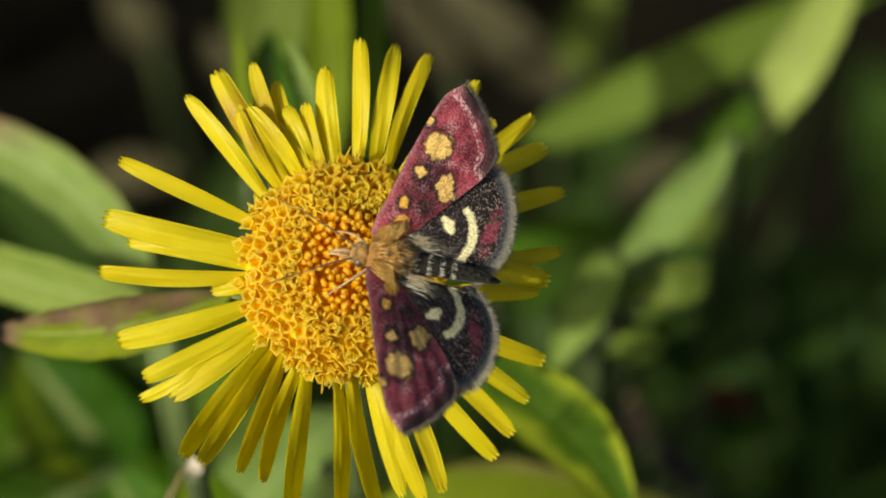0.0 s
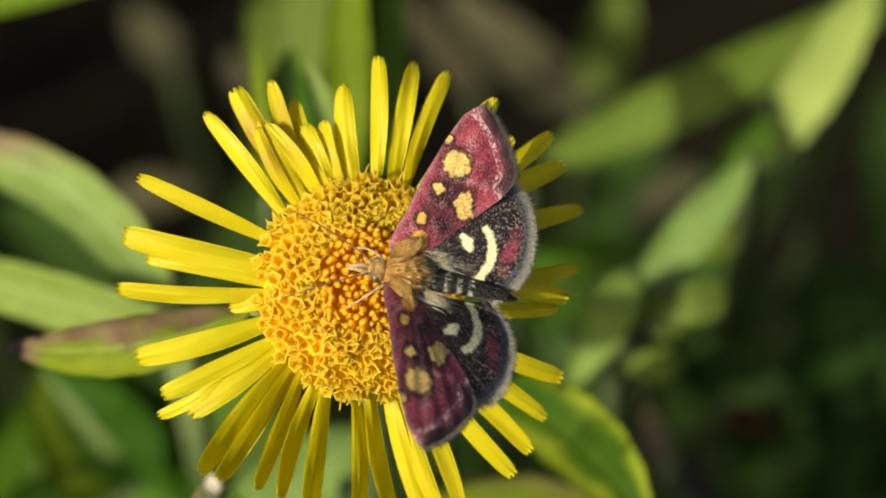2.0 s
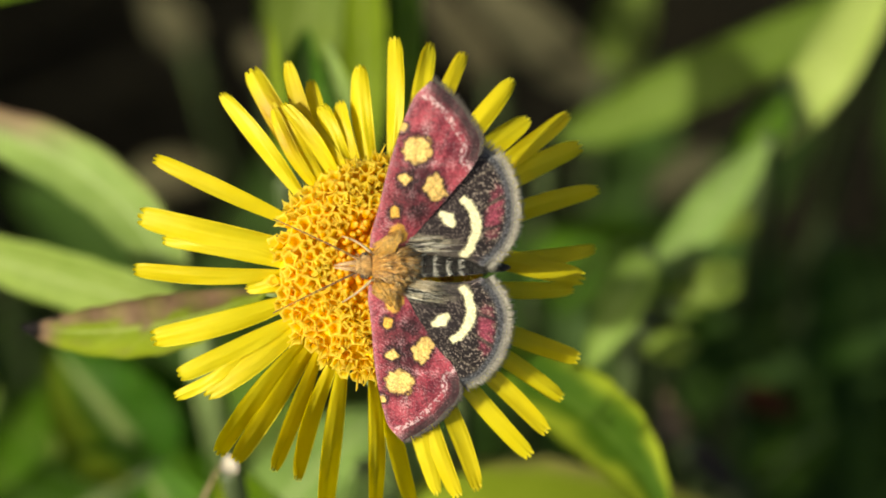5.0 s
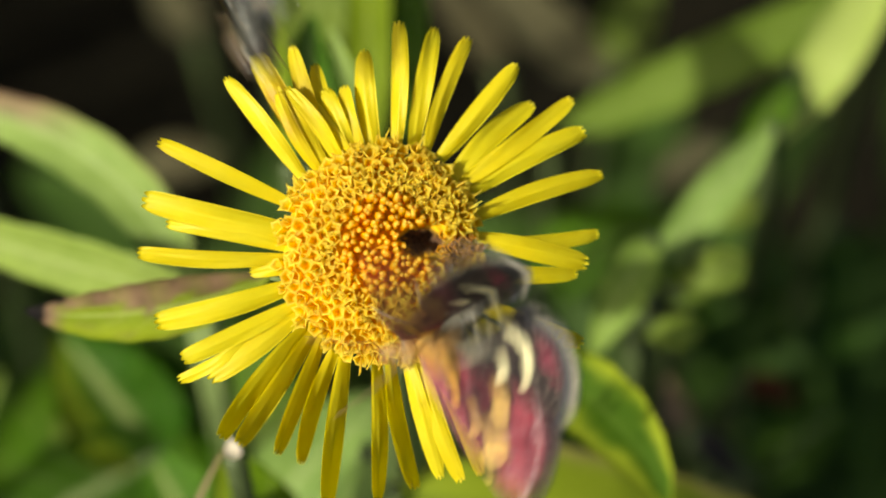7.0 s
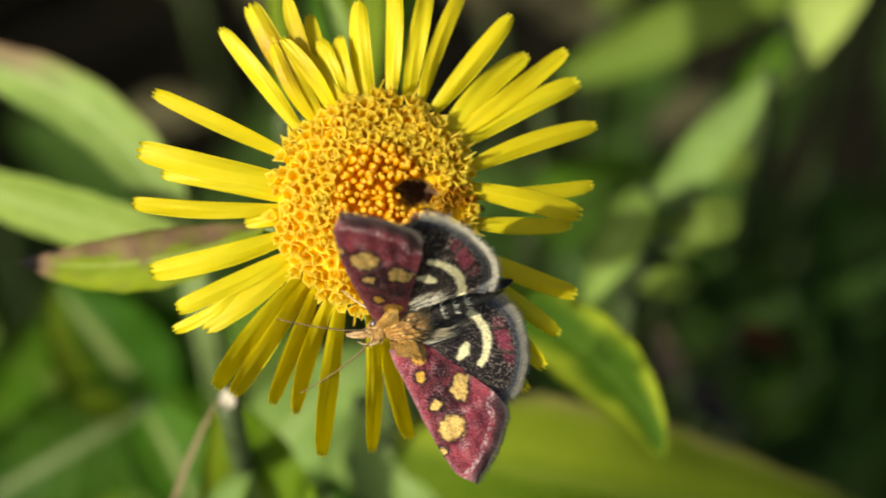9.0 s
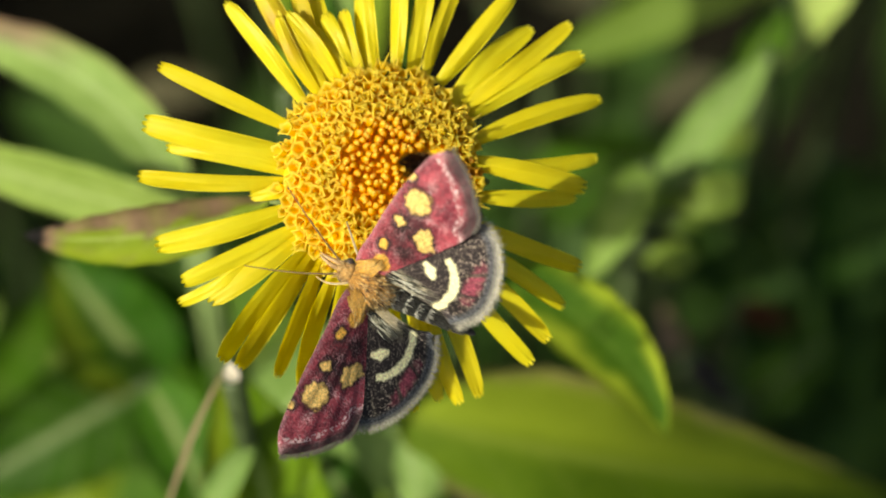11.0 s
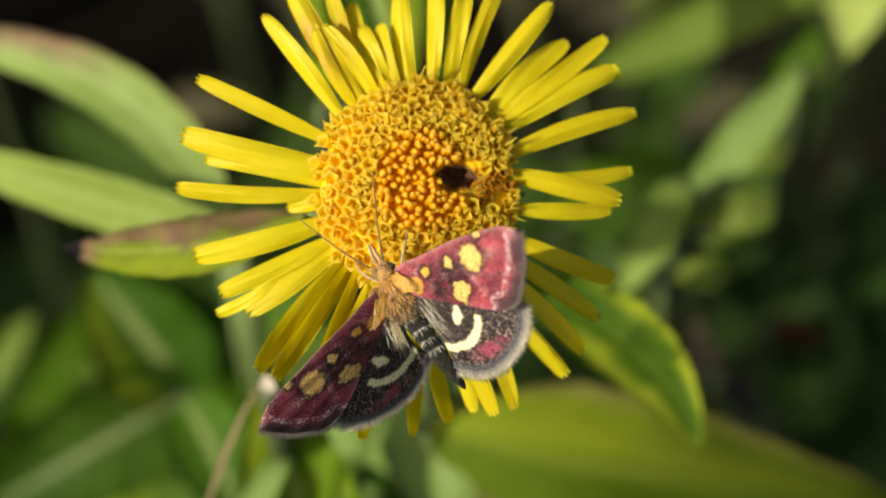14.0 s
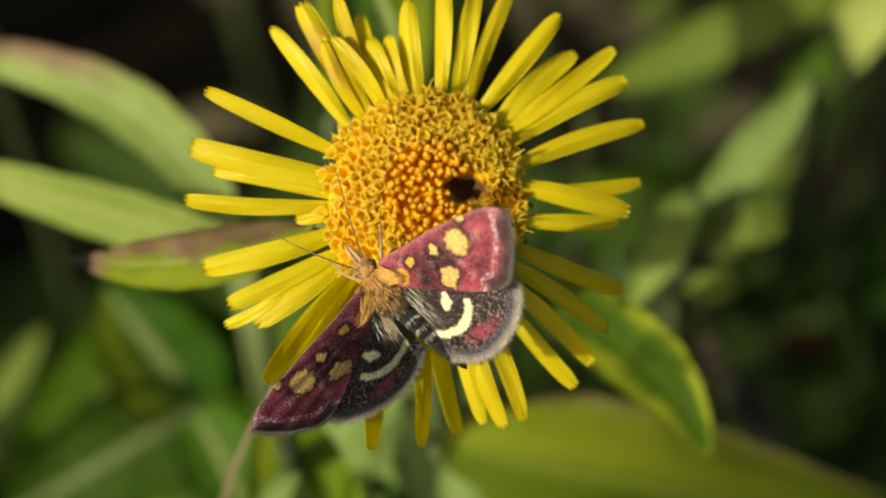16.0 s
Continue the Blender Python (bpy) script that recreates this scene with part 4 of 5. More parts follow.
def make_fly():
    fly = tagged(new("hoverfly"), "slender black hoverfly with tan bands on its abdomen", "hoverfly")
    rng = random.Random(61)

    def body(name, rows, mat, parent=fly, sides=16, squash=0.9, label=""):
        v, f = lathe([(x * U, r * U, l * U) for x, r, l in rows], sides, squash)
        v = [Vector((p[0], p[1] * 1.12, p[2])) for p in v]
        return part(name, mesh_of(name, v, f, mat), parent, label)

    def ball(name, size, mat, parent, at):
        """A rounded bead with three half-axes."""
        rows = [(math.cos(math.pi * i / 10), math.sin(math.pi * i / 10) + 0.01) for i in range(11)]
        v, f = lathe([(-x, r, 0) for x, r in rows], 18)
        v = [Vector((p.x * size[0] * U, p.y * size[1] * U, p.z * size[2] * U)) for p in v]
        return part(name, mesh_of(name, v, f, mat), parent, at=at)

    thorax = body("thorax", [(38, 13, 3), (34, 20, 4), (26, 25, 5), (12, 28, 6), (-6, 29, 6), (-22, 27, 5), (-33, 23, 4), (-41, 15, 3), (-45, 7, 2)], FLY_SHELL, sides=24, label="grey-dusted black thorax")
    ball("scutellum", (8, 15, 8), BLACK, thorax, pose(-42 * U, 0, 10 * U))
    for s in (-1, 1):
        ball("shoulder_knob", (7, 6, 6), FLY_TAN, thorax, pose(27 * U, s * 24 * U, 8 * U))
        ball("flank_patch", (15, 6, 9), FLY_TAN, thorax, pose(-24 * U, s * 27 * U, 2 * U))
    skull = body("head", [(33, 14, 3), (37, 25, 3), (45, 29, 2), (54, 26, 1), (61, 16, 0), (65, 5, -2)], BLACK, sides=20)
    for s in (-1, 1):
        ball("eye", (18, 17, 19), FLY_EYE, skull, pose(50 * U, s * 19 * U, 7 * U, 0, 0, s * 14))
        v, f = tube([Vector(p) * U for p in ((64, s * 4, 16), (71, s * 5, 19), (76, s * 8, 17))], [2.2 * U, 2.6 * U, 1.2 * U], 6)
        part("antenna", mesh_of("antenna", v, f, BLACK), skull)
    ball("face", (12, 5.5, 9), FLY_PALE, skull, pose(60 * U, 0, 14 * U))
    x, k = -40, 0
    for ln, r, mat in ((12, 14, BLACK), (17, 18, FLY_TAN), (13, 18, BLACK), (14, 18, FLY_TAN), (12, 17, BLACK), (11, 17, FLY_GREY), (14, 16, BLACK), (9, 10, BLACK)):
        body("abdomen_band", [(x + 1, r * 0.95, 2 - k), (x - ln * 0.25, r, 2 - k), (x - ln * 0.7, r, 1.5 - k), (x - ln, r * (0.93 if ln > 10 else 0.4), 1 - k)], mat, sides=18, squash=0.75)
        x -= ln
        k += 1
    for s in (-1, 1):
        for fx, ox, oy in ((24, 26, 46), (4, 2, 56)):
            pts = bezier((fx * U, s * 20 * U, -6 * U), ((fx + ox * 0.4) * U, s * oy * 0.8 * U, 8 * U), ((fx + ox) * U, s * oy * U, -26 * U), 9)
            v, f = tube(pts, [4.2 * U * (1 - 0.5 * i / 8) for i in range(9)], 7)
            part("leg", mesh_of("leg", v, f, FLY_TAN), fly, "thin tan leg")
        pts = bezier((-20 * U, s * 20 * U, -4 * U), (-40 * U, s * 44 * U, 10 * U), (-64 * U, s * 58 * U, 12 * U), 12)
        v, f = tube(pts, [U * (3.5 + 8 * math.sin(math.pi * (0.06 + 0.84 * i / 11)) ** 0.8) for i in range(12)], 10)
        thigh = part("hind_leg", mesh_of("hind_leg", v, f, BLACK), fly, "swollen black hind leg")
        ball("knee", (4, 4, 4), FLY_PALE, thigh, pose(-66 * U, s * 59 * U, 12 * U))
        pts = bezier((-66 * U, s * 59 * U, 12 * U), (-52 * U, s * 68 * U, -2 * U), (-34 * U, s * 58 * U, -28 * U), 9)
        v, f = tube(pts, [U * (4.4 - 0.3 * i) for i in range(9)], 7)
        part("shin", mesh_of("shin", v, f, BLACK), thigh)
        nu, nv = 14, 6
        top, under = [], []
        for i in range(nu):
            u = i / (nu - 1)
            for j in range(nv):
                q = j / (nv - 1) - 0.5
                half = 19 * math.sin(math.pi * (0.08 + 0.86 * u)) ** 0.6
                p = Vector((-8 - 112 * u, s * (13 + 14 * u + q * half * 2), 24 - 6 * u - 2 * q * q))
                top.append(p * U)
                under.append((p - Vector((0, 0, 0.9))) * U)
        v, f = closed_sheet(top, under, nu, nv)
        wing = part("wing", mesh_of("wing", v, f, FLY_WING), fly, "clear grey folded wing")
        for q in (-0.42, -0.1, 0.2):
            pts = [Vector((-8 - 108 * i / 9, s * (13 + 14 * i / 9 + q * 34 * math.sin(math.pi * (0.08 + 0.86 * i / 9))), 25 - 6 * i / 9)) * U for i in range(10)]
            v, f = tube(pts, [0.7 * U] * 10, 4)
            part("vein", mesh_of("vein", v, f, BLACK), wing)
    hairs = []
    for _ in range(170):
        hx, t = rng.uniform(-40, 34), rng.uniform(0.2, math.pi - 0.2)
        root = Vector((hx, 28 * 1.1 * math.cos(t), 5 + 25 * math.sin(t)))
        hairs.append((root * U, Vector((-0.7, math.cos(t), math.sin(t) + rng.uniform(-0.3, 0.3))), rng.uniform(3, 6) * U, 0.45 * U, (0.06, 0.06, 0.055), (0.24, 0.23, 0.19)))
    v, f, c = strands(hairs)
    part("bristles", mesh_of("bristles", v, f, HAIR, pattern=c), thorax, "short grey bristles")
    return fly


fly = make_fly()

# ---- the plants round the flower ----


def leaf_mesh(base, bend, tip, wide, material, facing=None, cup=0.15, wave=0.03, worn=None, seed=1, shape=0.42, thick=0.00022, origin=Vector(), pale=None, taper=0.75):
    """A leaf blade along a curve; wide in metres, cup: how far the edges rise; worn: withered share; pale: share of the
    lighter tint.
    """
    rng = random.Random(seed)
    nu, nv = 26, 9
    mid = bezier(base, bend, tip, nu)
    facing = Vector(facing) if facing is not None else OUTWARD
    top, under, uvs, wear, lightened = [], [], [], [], []
    ph = rng.uniform(0, 6)
    for layer in (0, 1):
        for i in range(nu):
            u = i / (nu - 1)
            d = (mid[min(i + 1, nu - 1)] - mid[max(i - 1, 0)]).normalized()
            side = d.cross(facing).normalized()
            up = side.cross(d)
            prof = (max(0.0, math.sin(math.pi * u ** (math.log(0.5) / math.log(shape)))) ** taper) * 0.96 + 0.04 * (1 - u)
            for j in range(nv):
                v = j / (nv - 1) * 2 - 1
                half = wide * 0.5 * prof
                rip = wave * wide * math.sin(u * 17 + ph + v) * abs(v)
                p = mid[i] + side * (v * half * (1 + 0.03 * math.sin(u * 46 + ph))) + up * (cup * half * (v * v) + rip - (0.02 * wide if abs(v) < 0.1 else 0))
                (under if layer else top).append(p - origin - up * (thick if layer else 0))
                uvs.append((j / (nv - 1), u))
                wear.append(worn(u, v) if worn else 0.0)
                lightened.append(pale(u, v) if pale else 0.0)
    verts, faces = closed_sheet(top, under, nu, nv)
    return mesh_of("leaf", verts, faces, material, uvs=uvs, wear=wear, pale=lightened)


def herb(label, leaves, stem_material=STEM_DARK, lean=(0.0, 0.03), thick=0.0011, name="meadow_herb"):
    """A plant: leaves given as rows of (base, bend, tip, width, material, extra), carried by a stem from the ground."""
    places = [Vector(spot(*row[0])) for row in leaves]
    foot = Vector((places[0].x + lean[0], places[0].y + lean[1], -0.012))
    thing = tagged(new(name), label, "plant")
    thing.location = foot
    for k, (row, at) in enumerate(zip(leaves, places)):
        base, bend, tip, wide, mat, extra = row
        scale = (DIST - (bend[2]) * 1e-3) / DIST
        me = leaf_mesh(at, spot(*bend), spot(*tip), wide * U * scale, mat, seed=int(base[0] + tip[1]) + k, origin=foot, **extra)
        part("leaf", me, thing)
        pts = bezier(at - foot, (at - foot) * 0.55 + Vector((lean[0] * -0.4, 0.01, 0)), Vector((0, 0, 0)), 12)
        v, f = tube(pts, [thick * (0.6 + 0.4 * i / 11) for i in range(12)], 7)
        part("stem", mesh_of("stem", v, f, stem_material), thing)
    return thing


def half_brown(u, v):
    """Withered on the upper half and at the very tip."""
    edge = 0.05 + 0.35 * u + 0.14 * math.sin(u * 9.0) + 0.13 * math.sin(u * 23.0) + 0.4 * max(0.0, u - 0.62) + 1.1 * max(0.0, 0.80 - abs(u - 0.98) * 6)
    f = 0.62 + 0.1 * math.sin(u * 40) if v > edge else 0.45 * max(0.0, math.sin(u * 31 + v * 5) * math.sin(u * 13 - v * 9) - 0.45)
    return min(1.0, f + max(0.0, (u - 0.81) * 9))


def dry_tip(u, v):
    """Dry at the tip."""
    return min(0.7, max(0.0, (u - 0.95) * 14))


def pink_edge(u, v):
    """A bleached, pinkish-brown patch on the upper edge."""
    return 0.6 * max(0.0, min(1.0, (v + 0.1) * 2.5)) * max(0.0, min(1.0, (u - 0.5) * 7)) + 0.3 * max(0.0, min(1.0, (v - 0.8) * 5))


def brown_rim(u, v):
    return 0.5 * max(0.0, min(1.0, (-v - 0.80) * 6)) + 0.5 * max(0.0, min(1.0, (v - 0.88) * 8))


def lit_margin(u, v):
    """Both margins painted lighter, unevenly, to stand for sunlit edges."""
    ragged = 0.12 * math.sin(u * 19) + 0.06 * math.sin(u * 47)
    return 0.95 * max(0.0, min(1.0, (v - 0.38 + ragged) * 2.6)) + 0.8 * max(0.0, min(1.0, (-v - 0.62 + ragged) * 4)) * min(1.0, u * 2)


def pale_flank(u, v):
    """One half of the blade tinted a lighter yellow-green."""
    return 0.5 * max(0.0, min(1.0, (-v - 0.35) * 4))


def lit_upper(u, v):
    """The half towards the light, painted lighter to stand for sun on it."""
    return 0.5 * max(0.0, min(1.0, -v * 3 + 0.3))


herb("broad pale green leaves lit by the sun", [
    ((322, 589, -34), (229, 208, -30), (-311, 198, -40), 116, LEAF_PALE, dict(worn=pink_edge, cup=0.2)),
    ((342, 570, -28), (132, 520, -26), (-311, 375, -34), 104, LEAF_SOFT, dict(cup=-0.2))], STEM)
herb("green leaf reaching in under the canopy", [
    ((-190, 20, -52), (-20, -40, -50), (190, -50, -52), 66, LEAF_BRIGHT, {})])
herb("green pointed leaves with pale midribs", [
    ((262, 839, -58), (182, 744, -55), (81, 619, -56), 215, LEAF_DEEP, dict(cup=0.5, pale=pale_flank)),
    ((415, 823, -60), (293, 718, -57), (157, 620, -59), 110, LEAF_DEEP, dict(cup=0.4)),
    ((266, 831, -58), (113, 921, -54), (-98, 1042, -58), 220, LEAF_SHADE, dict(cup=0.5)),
    ((248, 851, -48), (303, 932, -45), (365, 1102, -47), 150, LEAF_DEEP, dict(cup=0.3)),
    ((423, 998, -50), (513, 838, -47), (673, 737, -50), 190, LEAF_PALE, {}),
    ((594, 1059, -44), (654, 918, -42), (754, 757, -44), 170, LEAF_PALE, {}),
    ((60, 1250, -85), (130, 900, -80), (170, 600, -84), 420, LEAF_MID, {}),
    ((470, 1250, -85), (400, 900, -80), (420, 600, -84), 300, LEAF_MID, {}),
    ((420, 1010, -76), (580, 820, -72), (720, 640, -76), 270, LEAF_SOFT, {}),
    ((54, 1140, -70), (94, 1040, -67), (194, 958, -70), 170, LEAF_YELLOW, {})])
herb("narrow yellow-green blade of meadow grass", [
    ((120, 900, -66), (85, 790, -64), (130, 670, -66), 70, LEAF_OLIVE, {})])
herb("yellow-green leaf low in the grass", [
    ((-140, 857, -70), (-70, 767, -68), (-20, 686, -68), 60, LEAF_OLIVE, {})])
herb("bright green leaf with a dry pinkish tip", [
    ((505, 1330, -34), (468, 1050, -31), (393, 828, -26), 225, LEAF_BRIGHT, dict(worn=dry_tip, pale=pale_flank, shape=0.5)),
    ((398, 850, -17.4), (393, 836, -16.4), (388, 814, -17), 30, LEAF_WHITE, {}),
    ((272, 1098, -22), (326, 912, -19), (385, 822, -18), 11, LEAF_TAN, {}),
    ((343, 1097, -28), (378, 1016, -26), (443, 940, -28), 60, LEAF_PALE, {})])
herb("pale green drooping leaf", [
    ((635, 834, -35), (720, 922, -33), (731, 1083, -35), 200, LEAF_PALE, dict(cup=-0.2)),
    ((651, 1123, -40), (585, 1033, -38), (535, 952, -40), 110, LEAF_DEEP, {}),
    ((560, 1200, -64), (600, 1000, -60), (760, 850, -62), 330, LEAF_BRIGHT, {})])
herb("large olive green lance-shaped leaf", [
    ((685, 907, -34), (1129, 1017, -31), (1593, 1045, -52), 296, LEAF_LANCE, dict(cup=-0.3, shape=0.36, taper=0.9, worn=brown_rim, pale=lit_upper))])
herb("arching green leaf, sunlit margins and shaded middle put into its colour", [
    ((809, 630, -24.5), (1097, 723, -23.5), (1170, 942, -25), 146, LEAF_ARCH_SHADE, dict(cup=0.3, pale=lit_margin, shape=0.46, taper=0.9))])
herb("long olive green blade", [
    ((960, 265, -68), (1240, 152, -65), (1800, -130, -68), 104, LEAF_BLADE, {})])
herb("pale green bent blade", [
    ((1579, -79, -60), (1454, 117, -57), (1360, 282, -60), 108, LEAF_STRAW, dict(cup=0.1, shape=0.5)),
    ((1379, 162, -58), (1339, 243, -56), (1289, 308, -56), 80, LEAF_MID, dict(shape=0.5)),
    ((1350, 259, -46), (1245, 375, -44), (1119, 525, -46), 86, LEAF_PALE, dict(cup=0.1, shape=0.5))])
herb("small rounded green leaves", [
    ((1134, 461, -41), (1090, 526, -39), (1025, 667, -41), 96, LEAF_SOFT, {}),
    ((1180, 541, -41), (1245, 508, -39), (1307, 493, -41), 84, LEAF_OLIVE, dict(shape=0.6)),
    ((1145, 556, -42), (1185, 536, -40), (1245, 545, -42), 66, LEAF_OLIVE, dict(shape=0.6)),
    ((1224, 423, -64), (1279, 403, -62), (1339, 377, -64), 60, LEAF_OLIVE, dict(shape=0.55)),
    ((1117, 626, -43), (1178, 622, -41), (1230, 618, -43), 66, LEAF_BLADE, dict(shape=0.55)),
    ((1190, 620, -84), (1180, 550, -80), (1160, 470, -80), 90, LEAF_MID, {})])
herb("background leaves, most with shade put into their green", [
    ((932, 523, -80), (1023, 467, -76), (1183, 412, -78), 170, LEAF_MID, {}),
    ((1160, 470, -92), (1330, 600, -86), (1420, 900, -88), 170, LEAF_IN_SHADE, {}),
    ((1460, 430, -92), (1540, 620, -88), (1500, 900, -94), 170, LEAF_IN_SHADE, {}),
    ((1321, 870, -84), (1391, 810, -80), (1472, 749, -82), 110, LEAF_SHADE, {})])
herb("upright green blades behind the petals", [
    ((495, 330, -29), (476, 170, -30), (466, 40, -32), 34, LEAF_YELLOW, {}),
    ((540, 320, -32), (520, 190, -31), (530, 55, -34), 92, LEAF_DEEP, {}),
    ((620, 250, -28), (596, 160, -25), (563, 78, -25), 32, LEAF_PALE, {}),
    ((640, 290, -40), (622, 80, -38), (640, -190, -44), 84, LEAF_YELLOW, {}),
    ((715, 300, -44), (700, 60, -42), (715, -190, -46), 62, LEAF_MID, {}),
    ((520, 130, -66), (525, 0, -64), (560, -190, -66), 170, LEAF_OLIVE, {})])
herb("dry reddish leaf on the ground litter", [
    ((1300, 698, -72), (1340, 715, -70), (1392, 735, -72), 52, LEAF_RUST, {})])
herb("dry pinkish curled leaf", [
    ((1200, 785, -70), (1159, 745, -67), (1111, 673, -68), 62, LEAF_TAN, {}),
    ((1291, 872, -72), (1235, 822, -71), (1180, 767, -72), 56, LEAF_ASH, {})])
herb("dry grey-brown grass blades", [
    ((1050, 170, -110), (940, 80, -107), (790, -60, -110), 110, LEAF_DRY, {}),
    ((860, 150, -120), (800, 70, -116), (720, -40, -116), 80, LEAF_DRY, {}),
    ((1142, 381, -92), (1192, 310, -90), (1272, 245, -92), 76, LEAF_DRY, {})])
herb("small brown dead leaves", [
    ((465, 150, -110), (445, 110, -108), (415, 60, -110), 60, LEAF_DRY, {}),
    ((320, 90, -140), (280, 40, -138), (240, -20, -140), 80, LEAF_DRY, {}),
    ((218, 320, -130), (288, 305, -128), (369, 310, -130), 70, LEAF_DRY, {})])
herb("small olive green leaf on a thin stem", [
    ((1060, 130, -120), (1095, 50, -118), (1120, -60, -120), 95, LEAF_OLIVE, {})])
# the flower's own leaf
own_leaf = leaf_mesh(spot(459, 526, -11), spot(238, 623, -10), spot(18, 588, -14), 114 * U, LEAF_YELLOW, origin=plant.location, worn=half_brown, cup=0.3, shape=0.46, taper=0.8, pale=pale_flank)
part("leaf", own_leaf, plant, "green leaf, half withered to purple-brown")


def undergrowth():
    """Low leaves between the soil and the plants, their shade put into the dark colour."""
    rng = random.Random(77)
    verts, faces = [], []
    for _ in range(260):
        x, y, w = rng.uniform(-900, 2500), rng.uniform(620, 1900), rng.uniform(-235, -150)
        at = spot(x, y, w)
        if at.z < 0.004:
            at.z = 0.004 + rng.random() * 0.02
        a = rng.uniform(0, 6.28)
        ln = rng.uniform(0.02, 0.05)
        tip = at + Vector((math.cos(a), math.sin(a), rng.uniform(-0.3, 0.5))) * ln
        me = leaf_mesh(at, (at + tip) / 2 + Vector((0, 0, 0.008)), tip, rng.uniform(0.008, 0.016), LEAF_IN_SHADE, facing=(0, 0, 1), seed=rng.randint(0, 999))
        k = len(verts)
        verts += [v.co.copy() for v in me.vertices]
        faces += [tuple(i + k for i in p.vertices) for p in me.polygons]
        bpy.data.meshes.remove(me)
    ob = part("undergrowth", mesh_of("undergrowth", verts, faces, LEAF_IN_SHADE, uvs=[(0.3, 0.5)] * len(verts), wear=[0.0] * len(verts)))
    tagged(ob, "low leaves on the soil with deep shade put into their green", "undergrowth", kind="stuff")


undergrowth()


def shading_grass():
    """Unseen ring of tall blades round the clearing, added to keep the sun off the soil."""
    rng = random.Random(91)
    verts, faces, uvs = [], [], []
    for k0 in range(7000):
        a = rng.uniform(0, 6.28)
        far = 0.13 + 0.42 * rng.random() ** 1.3 if k0 < 2600 else 0.55 + 1.6 * rng.random() ** 0.8
        x, y = math.cos(a) * far * 1.1, 0.05 + math.sin(a) * far
        if abs(x) < 0.10 and y < 0.32:
            continue
        top = rng.uniform(0.12, 0.235)
        lean = Vector((rng.uniform(-0.03, 0.03), rng.uniform(-0.03, 0.03), 0))
        wide = rng.uniform(0.0018, 0.0045)
        b = rng.uniform(0, 3.14)
        side = Vector((math.cos(b), math.sin(b), 0)) * wide
        k = len(verts)
        for i in range(6):
            u = i / 5
            p = Vector((x, y, -0.02 + top * u)) + lean * u * u
            half = side * (1 - u ** 3) * 0.5 + side * 0.02
            verts += [p - half, p + half, p + half + Vector((side.y, -side.x, 0)) * 0.06, p - half + Vector((side.y, -side.x, 0)) * 0.06]
            uvs += [(0.2, u), (0.8, u), (0.8, u), (0.2, u)]
        for i in range(5):
            for s in range(4):
                s2 = (s + 1) % 4
                faces.append((k + i * 4 + s, k + i * 4 + s2, k + i * 4 + 4 + s2, k + i * 4 + 4 + s))
    ob = part("meadow_grass", mesh_of("meadow_grass", verts, faces, LEAF_IN_SHADE, uvs=uvs, wear=[0.0] * len(verts)))
    tagged(ob, "unseen tall grass added round the clearing to shade the soil", "grass", kind="stuff")


shading_grass()


# ---- what moves ----


def on_plane(x, y, w, heading, pitch, roll):
    """Pose of an insect on the plan: heading in degrees anticlockwise from the right, nose down by pitch, left side up by roll."""
    return Matrix.Translation(spot(x, y, w)) @ PLANE.to_3x3().to_4x4() @ pose(0, 0, 0, 0, 0, heading) @ pose(0, 0, 0, 0, pitch, 0) @ pose(0, 0, 0, roll, 0, 0)


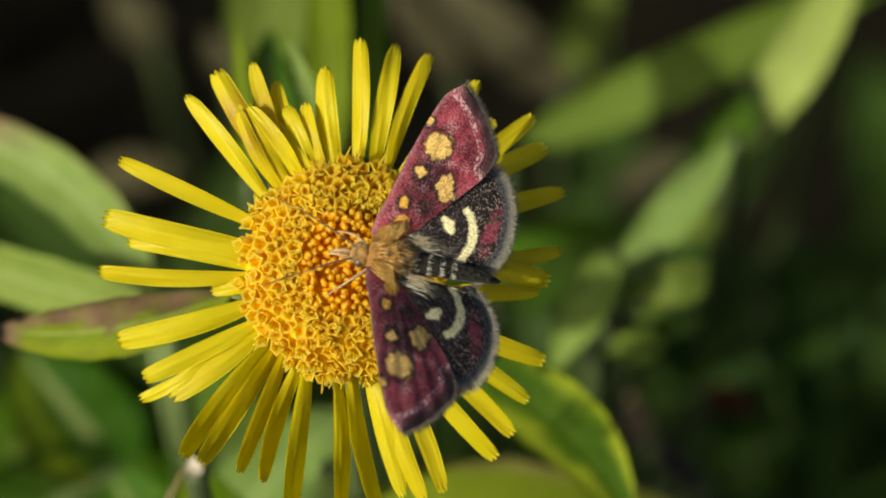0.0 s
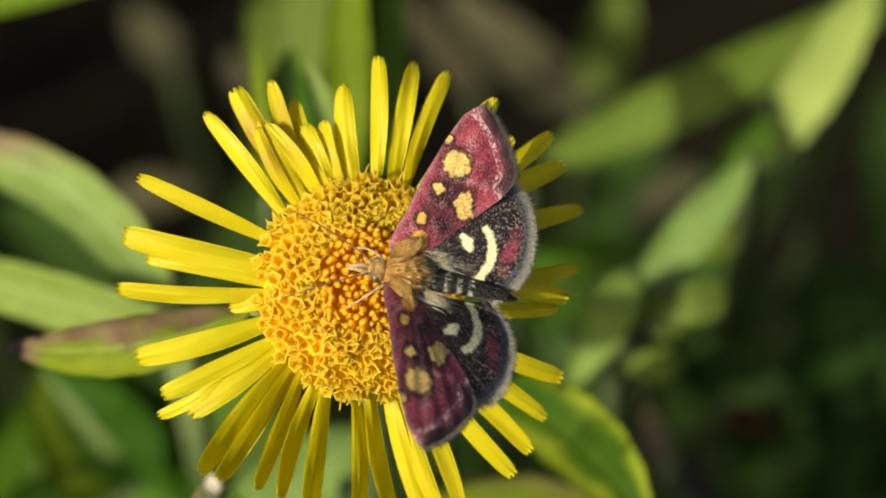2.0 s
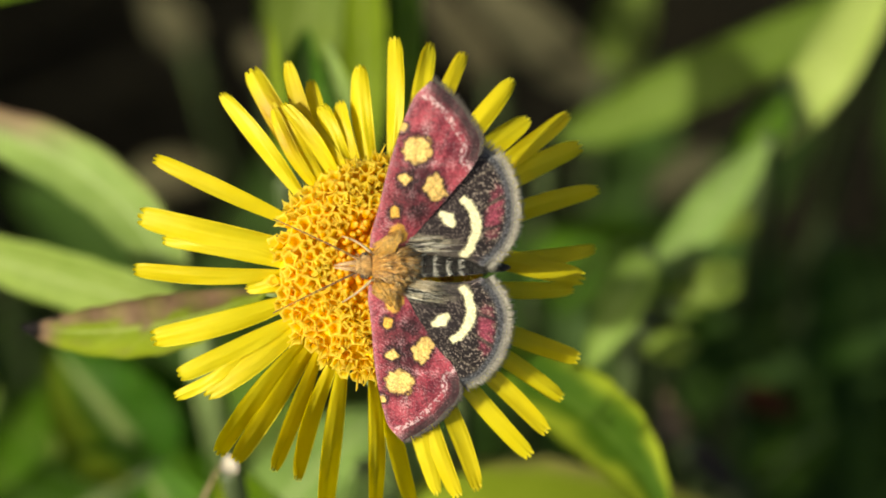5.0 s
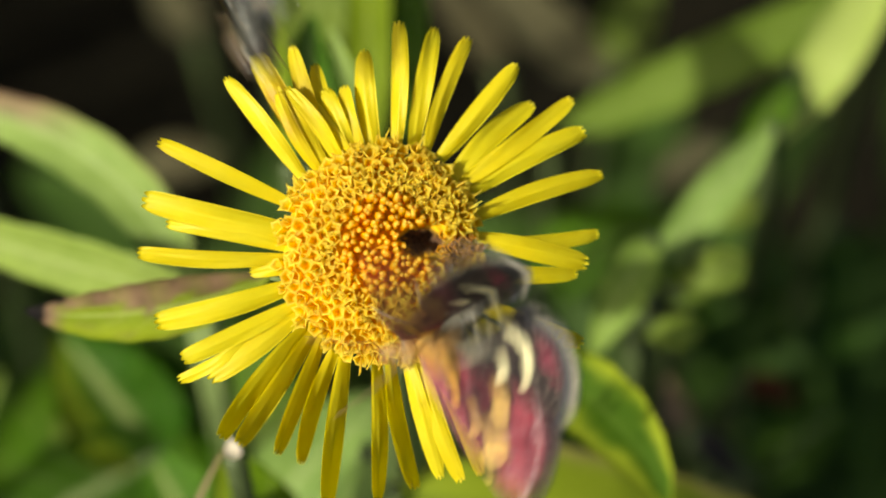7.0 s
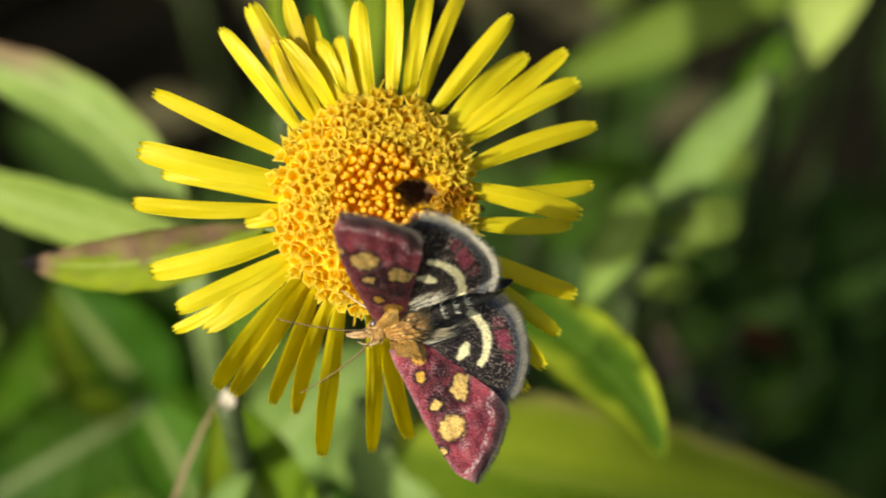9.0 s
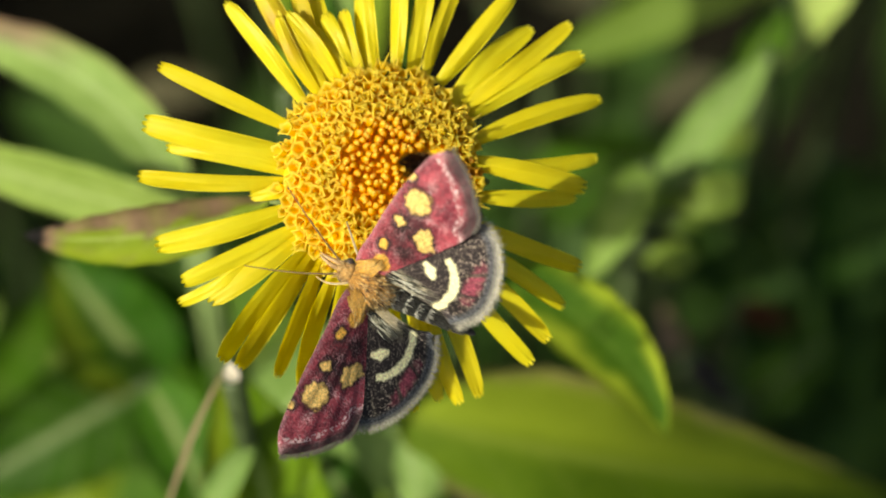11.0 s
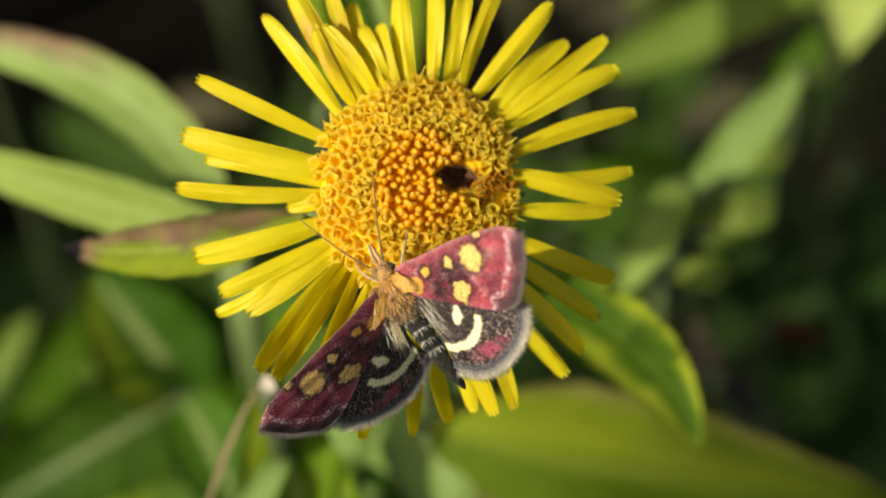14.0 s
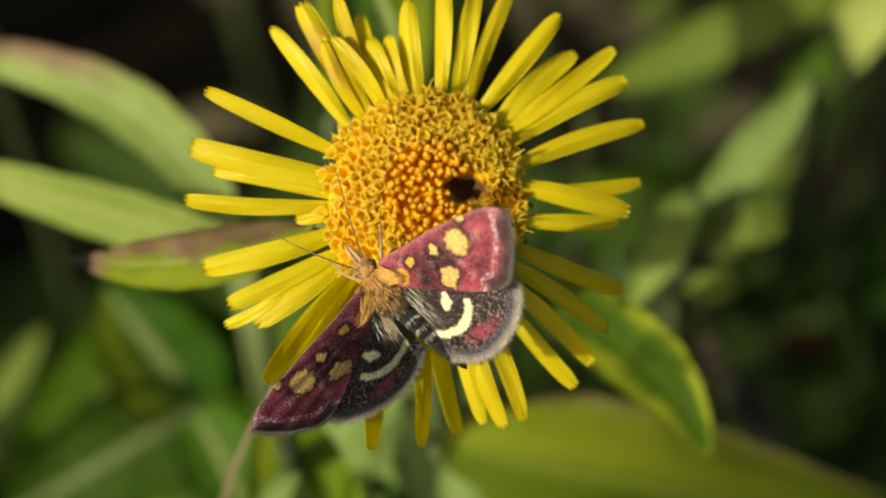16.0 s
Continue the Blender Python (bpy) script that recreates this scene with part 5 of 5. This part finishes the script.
def motions():
    # seconds, x, y, w, heading, pitch, roll, left wing up, right wing up, left wing back, right wing back, left wing twist, right wing twist
    rows = [
        (0, 734, 465, 3.40, 171.5, -6.0, 19.3, 13.4, 13.5, -1.9, 6.0, -16.0, -15.6),
        (1.5, 733, 463, 3.40, 170.6, -5.6, 20.2, 12.7, 9.5, 0.3, 6.2, -17.1, -12.0),
        (2.25, 733, 463, 3.40, 170.6, -5.6, 20.2, 12.7, 9.5, 0.3, 6.2, -17.1, -12.0),
        (2.45, 694, 482, 3.50, 180.0, -1.0, 5.4, -33.5, 21.9, -3.5, 1.0, -3.4, -2.7),
        (3, 694, 482, 3.50, 180.0, -1.0, 5.4, -33.5, 21.9, -3.5, 1.0, -3.4, -2.7),
        (3.5, 683, 482, 3.50, 180.0, -1.0, 5.4, -29.0, 21.9, -6.5, 1.0, -3.4, -2.7),
        (6.3, 683, 482, 3.50, 180.0, -1.0, 5.4, -32.0, 21.9, -8.5, 1.0, -3.4, -2.7),
        (6.72, 683, 482, 3.50, 180.0, -1.0, 5.4, -32.0, 21.9, -8.5, 1.0, -3.4, -2.7),
        (6.8, 703, 523, 3.50, 223.2, 6.0, -11.3, 6.3, 21.0, -4.4, -4.6, 10.6, -4.3),
        (6.88, 711, 541, 3.50, 223.2, 6.0, -11.3, 6.3, 21.0, -4.4, -4.6, 10.6, -4.3),
        (6.967, 728, 598, 5.00, 210.0, 3.0, -22.0, 74.0, 80.0, -2.0, -14.0, -4.0, -2.0),
        (7, 754, 640, 5.20, 198.0, 1.6, -28.0, 38.0, 44.0, 0.8, -20.0, -12.0, -0.4),
        (7.033, 738, 688, 4.20, 195.0, 1.6, -31.0, 0.0, 4.0, 0.8, -22.0, -16.0, -0.4),
        (7.08, 713, 724, 2.40, 193.9, 1.6, -32.7, 13.0, 15.5, 0.8, -22.0, -22.0, 9.0),
        (7.2, 709, 716, 2.40, 193.9, 1.6, -32.7, 13.0, 15.5, 0.8, -22.0, -22.0, 9.0),
        (9, 705, 698, 2.40, 196.2, 0.4, -32.2, 13.5, 15.5, -3.6, -18.5, -22.5, 12.0),
        (9.3, 705, 698, 2.40, 196.2, 0.4, -32.2, 13.5, 15.5, -3.6, -18.5, -22.5, 12.0),
        (10.3, 671, 687, 2.50, 173.5, -0.5, -23.8, 17.4, 19.6, -6.6, -14.0, -24.4, 6.9),
        (11.1, 638, 676, 3.60, 150.8, -1.3, -15.5, 19.1, 18.4, -9.6, -9.5, -31.0, 10.2),
        (11.5, 638, 676, 3.60, 150.8, -1.3, -15.5, 19.1, 18.4, -9.6, -9.5, -31.0, 10.2),
        (12.3, 638, 676, 3.60, 150.8, -1.3, -15.5, 19.1, 18.4, -9.6, -9.5, -31.0, 10.2),
        (12.5, 626, 677, 3.90, 138.7, 0.8, -21.0, 25.9, 20.0, -4.3, -13.8, -41.4, 8.9),
        (13, 621, 675, 3.95, 141.5, 3.9, -20.3, 33.0, 23.9, -4.6, -3.8, -41.5, 4.2),
        (13.3, 621, 675, 3.95, 141.5, 3.9, -20.3, 33.0, 23.9, -4.6, -3.8, -41.5, 4.2),
        (13.5, 625, 681, 4.00, 130.5, -3.5, -17.7, 27.6, 26.5, -0.9, -5.8, -39.0, 4.3),
        (14.5, 625, 670, 4.00, 121.2, -1.9, -18.3, 33.5, 26.3, 4.4, -11.2, -38.3, 1.1),
        (15, 625, 670, 4.00, 121.2, -1.9, -18.3, 33.5, 26.3, 4.4, -11.2, -38.3, 1.1),
        (15.4, 627, 674, 4.00, 131.9, -4.5, -14.1, 30.9, 29.6, -1.2, -7.2, -35.6, 4.2),
        (15.905, 627, 674, 4.00, 131.9, -4.5, -14.1, 30.9, 29.6, -1.2, -7.2, -35.6, 4.2),
        (15.96, 584, 645, 4.00, 133.0, -4.2, -16.3, 22.7, 24.7, -5.5, -6.3, -39.0, 5.0),
        (16, 584, 645, 4.00, 133.0, -4.2, -16.3, 22.7, 24.7, -5.5, -6.3, -39.0, 5.0),
    ]
    walk(moth, [(r[0], on_plane(*r[1:7])) for r in rows])
    for side, s, up, sweep in (("L", 1, 7, 9), ("R", -1, 8, 10)):
        for kind in "FH":
            # the hindwings are lifted less than the forewings, the most so while the moth clings below the disc
            share = [1.0 if kind == "F" else 0.96 if s > 0 else 0.45 if 7.05 < r[0] < 9.5 else 0.8 for r in rows]
            walk(wings[kind + side], [(r[0], pose(0, s * 22 * U, 8 * U) @ pose(0, 0, 0, s * r[up] * f) @ pose(0, 0, 0, 0, 0, s * r[sweep]) @ pose(0, 0, 0, 0, r[11] if s > 0 else r[12], 0)) for r, f in zip(rows, share)])
    flight = [
        (0.0, -900, -700, 70, -40, 0, 0), (5.5, -880, -680, 70, -40, 0, 0), (5.85, 380, -60, 16, -45, 0, 0), (6.05, 520, 122, 2.4, -55, 0, 0),
        (6.3, 543, 172, 1.5, -60, 0, 0), (6.5, 563, 209, 1.5, -71, 0, 0), (6.7, 541, 218, 1.5, -80, 0, 0), (6.8, 539, 214, 1.5, -84, 0, 0),
        (6.9, 524, 208, 1.7, -88, 0, 0), (7.0, 436, 92, 5, -92, 0, 0), (7.1, 250, -260, 20, -120, 0, 0), (7.4, -500, -800, 60, -150, 0, 0), (16.0, -900, -900, 70, -150, 0, 0)]
    walk(fly, [(r[0], on_plane(*r[1:])) for r in flight])


motions()
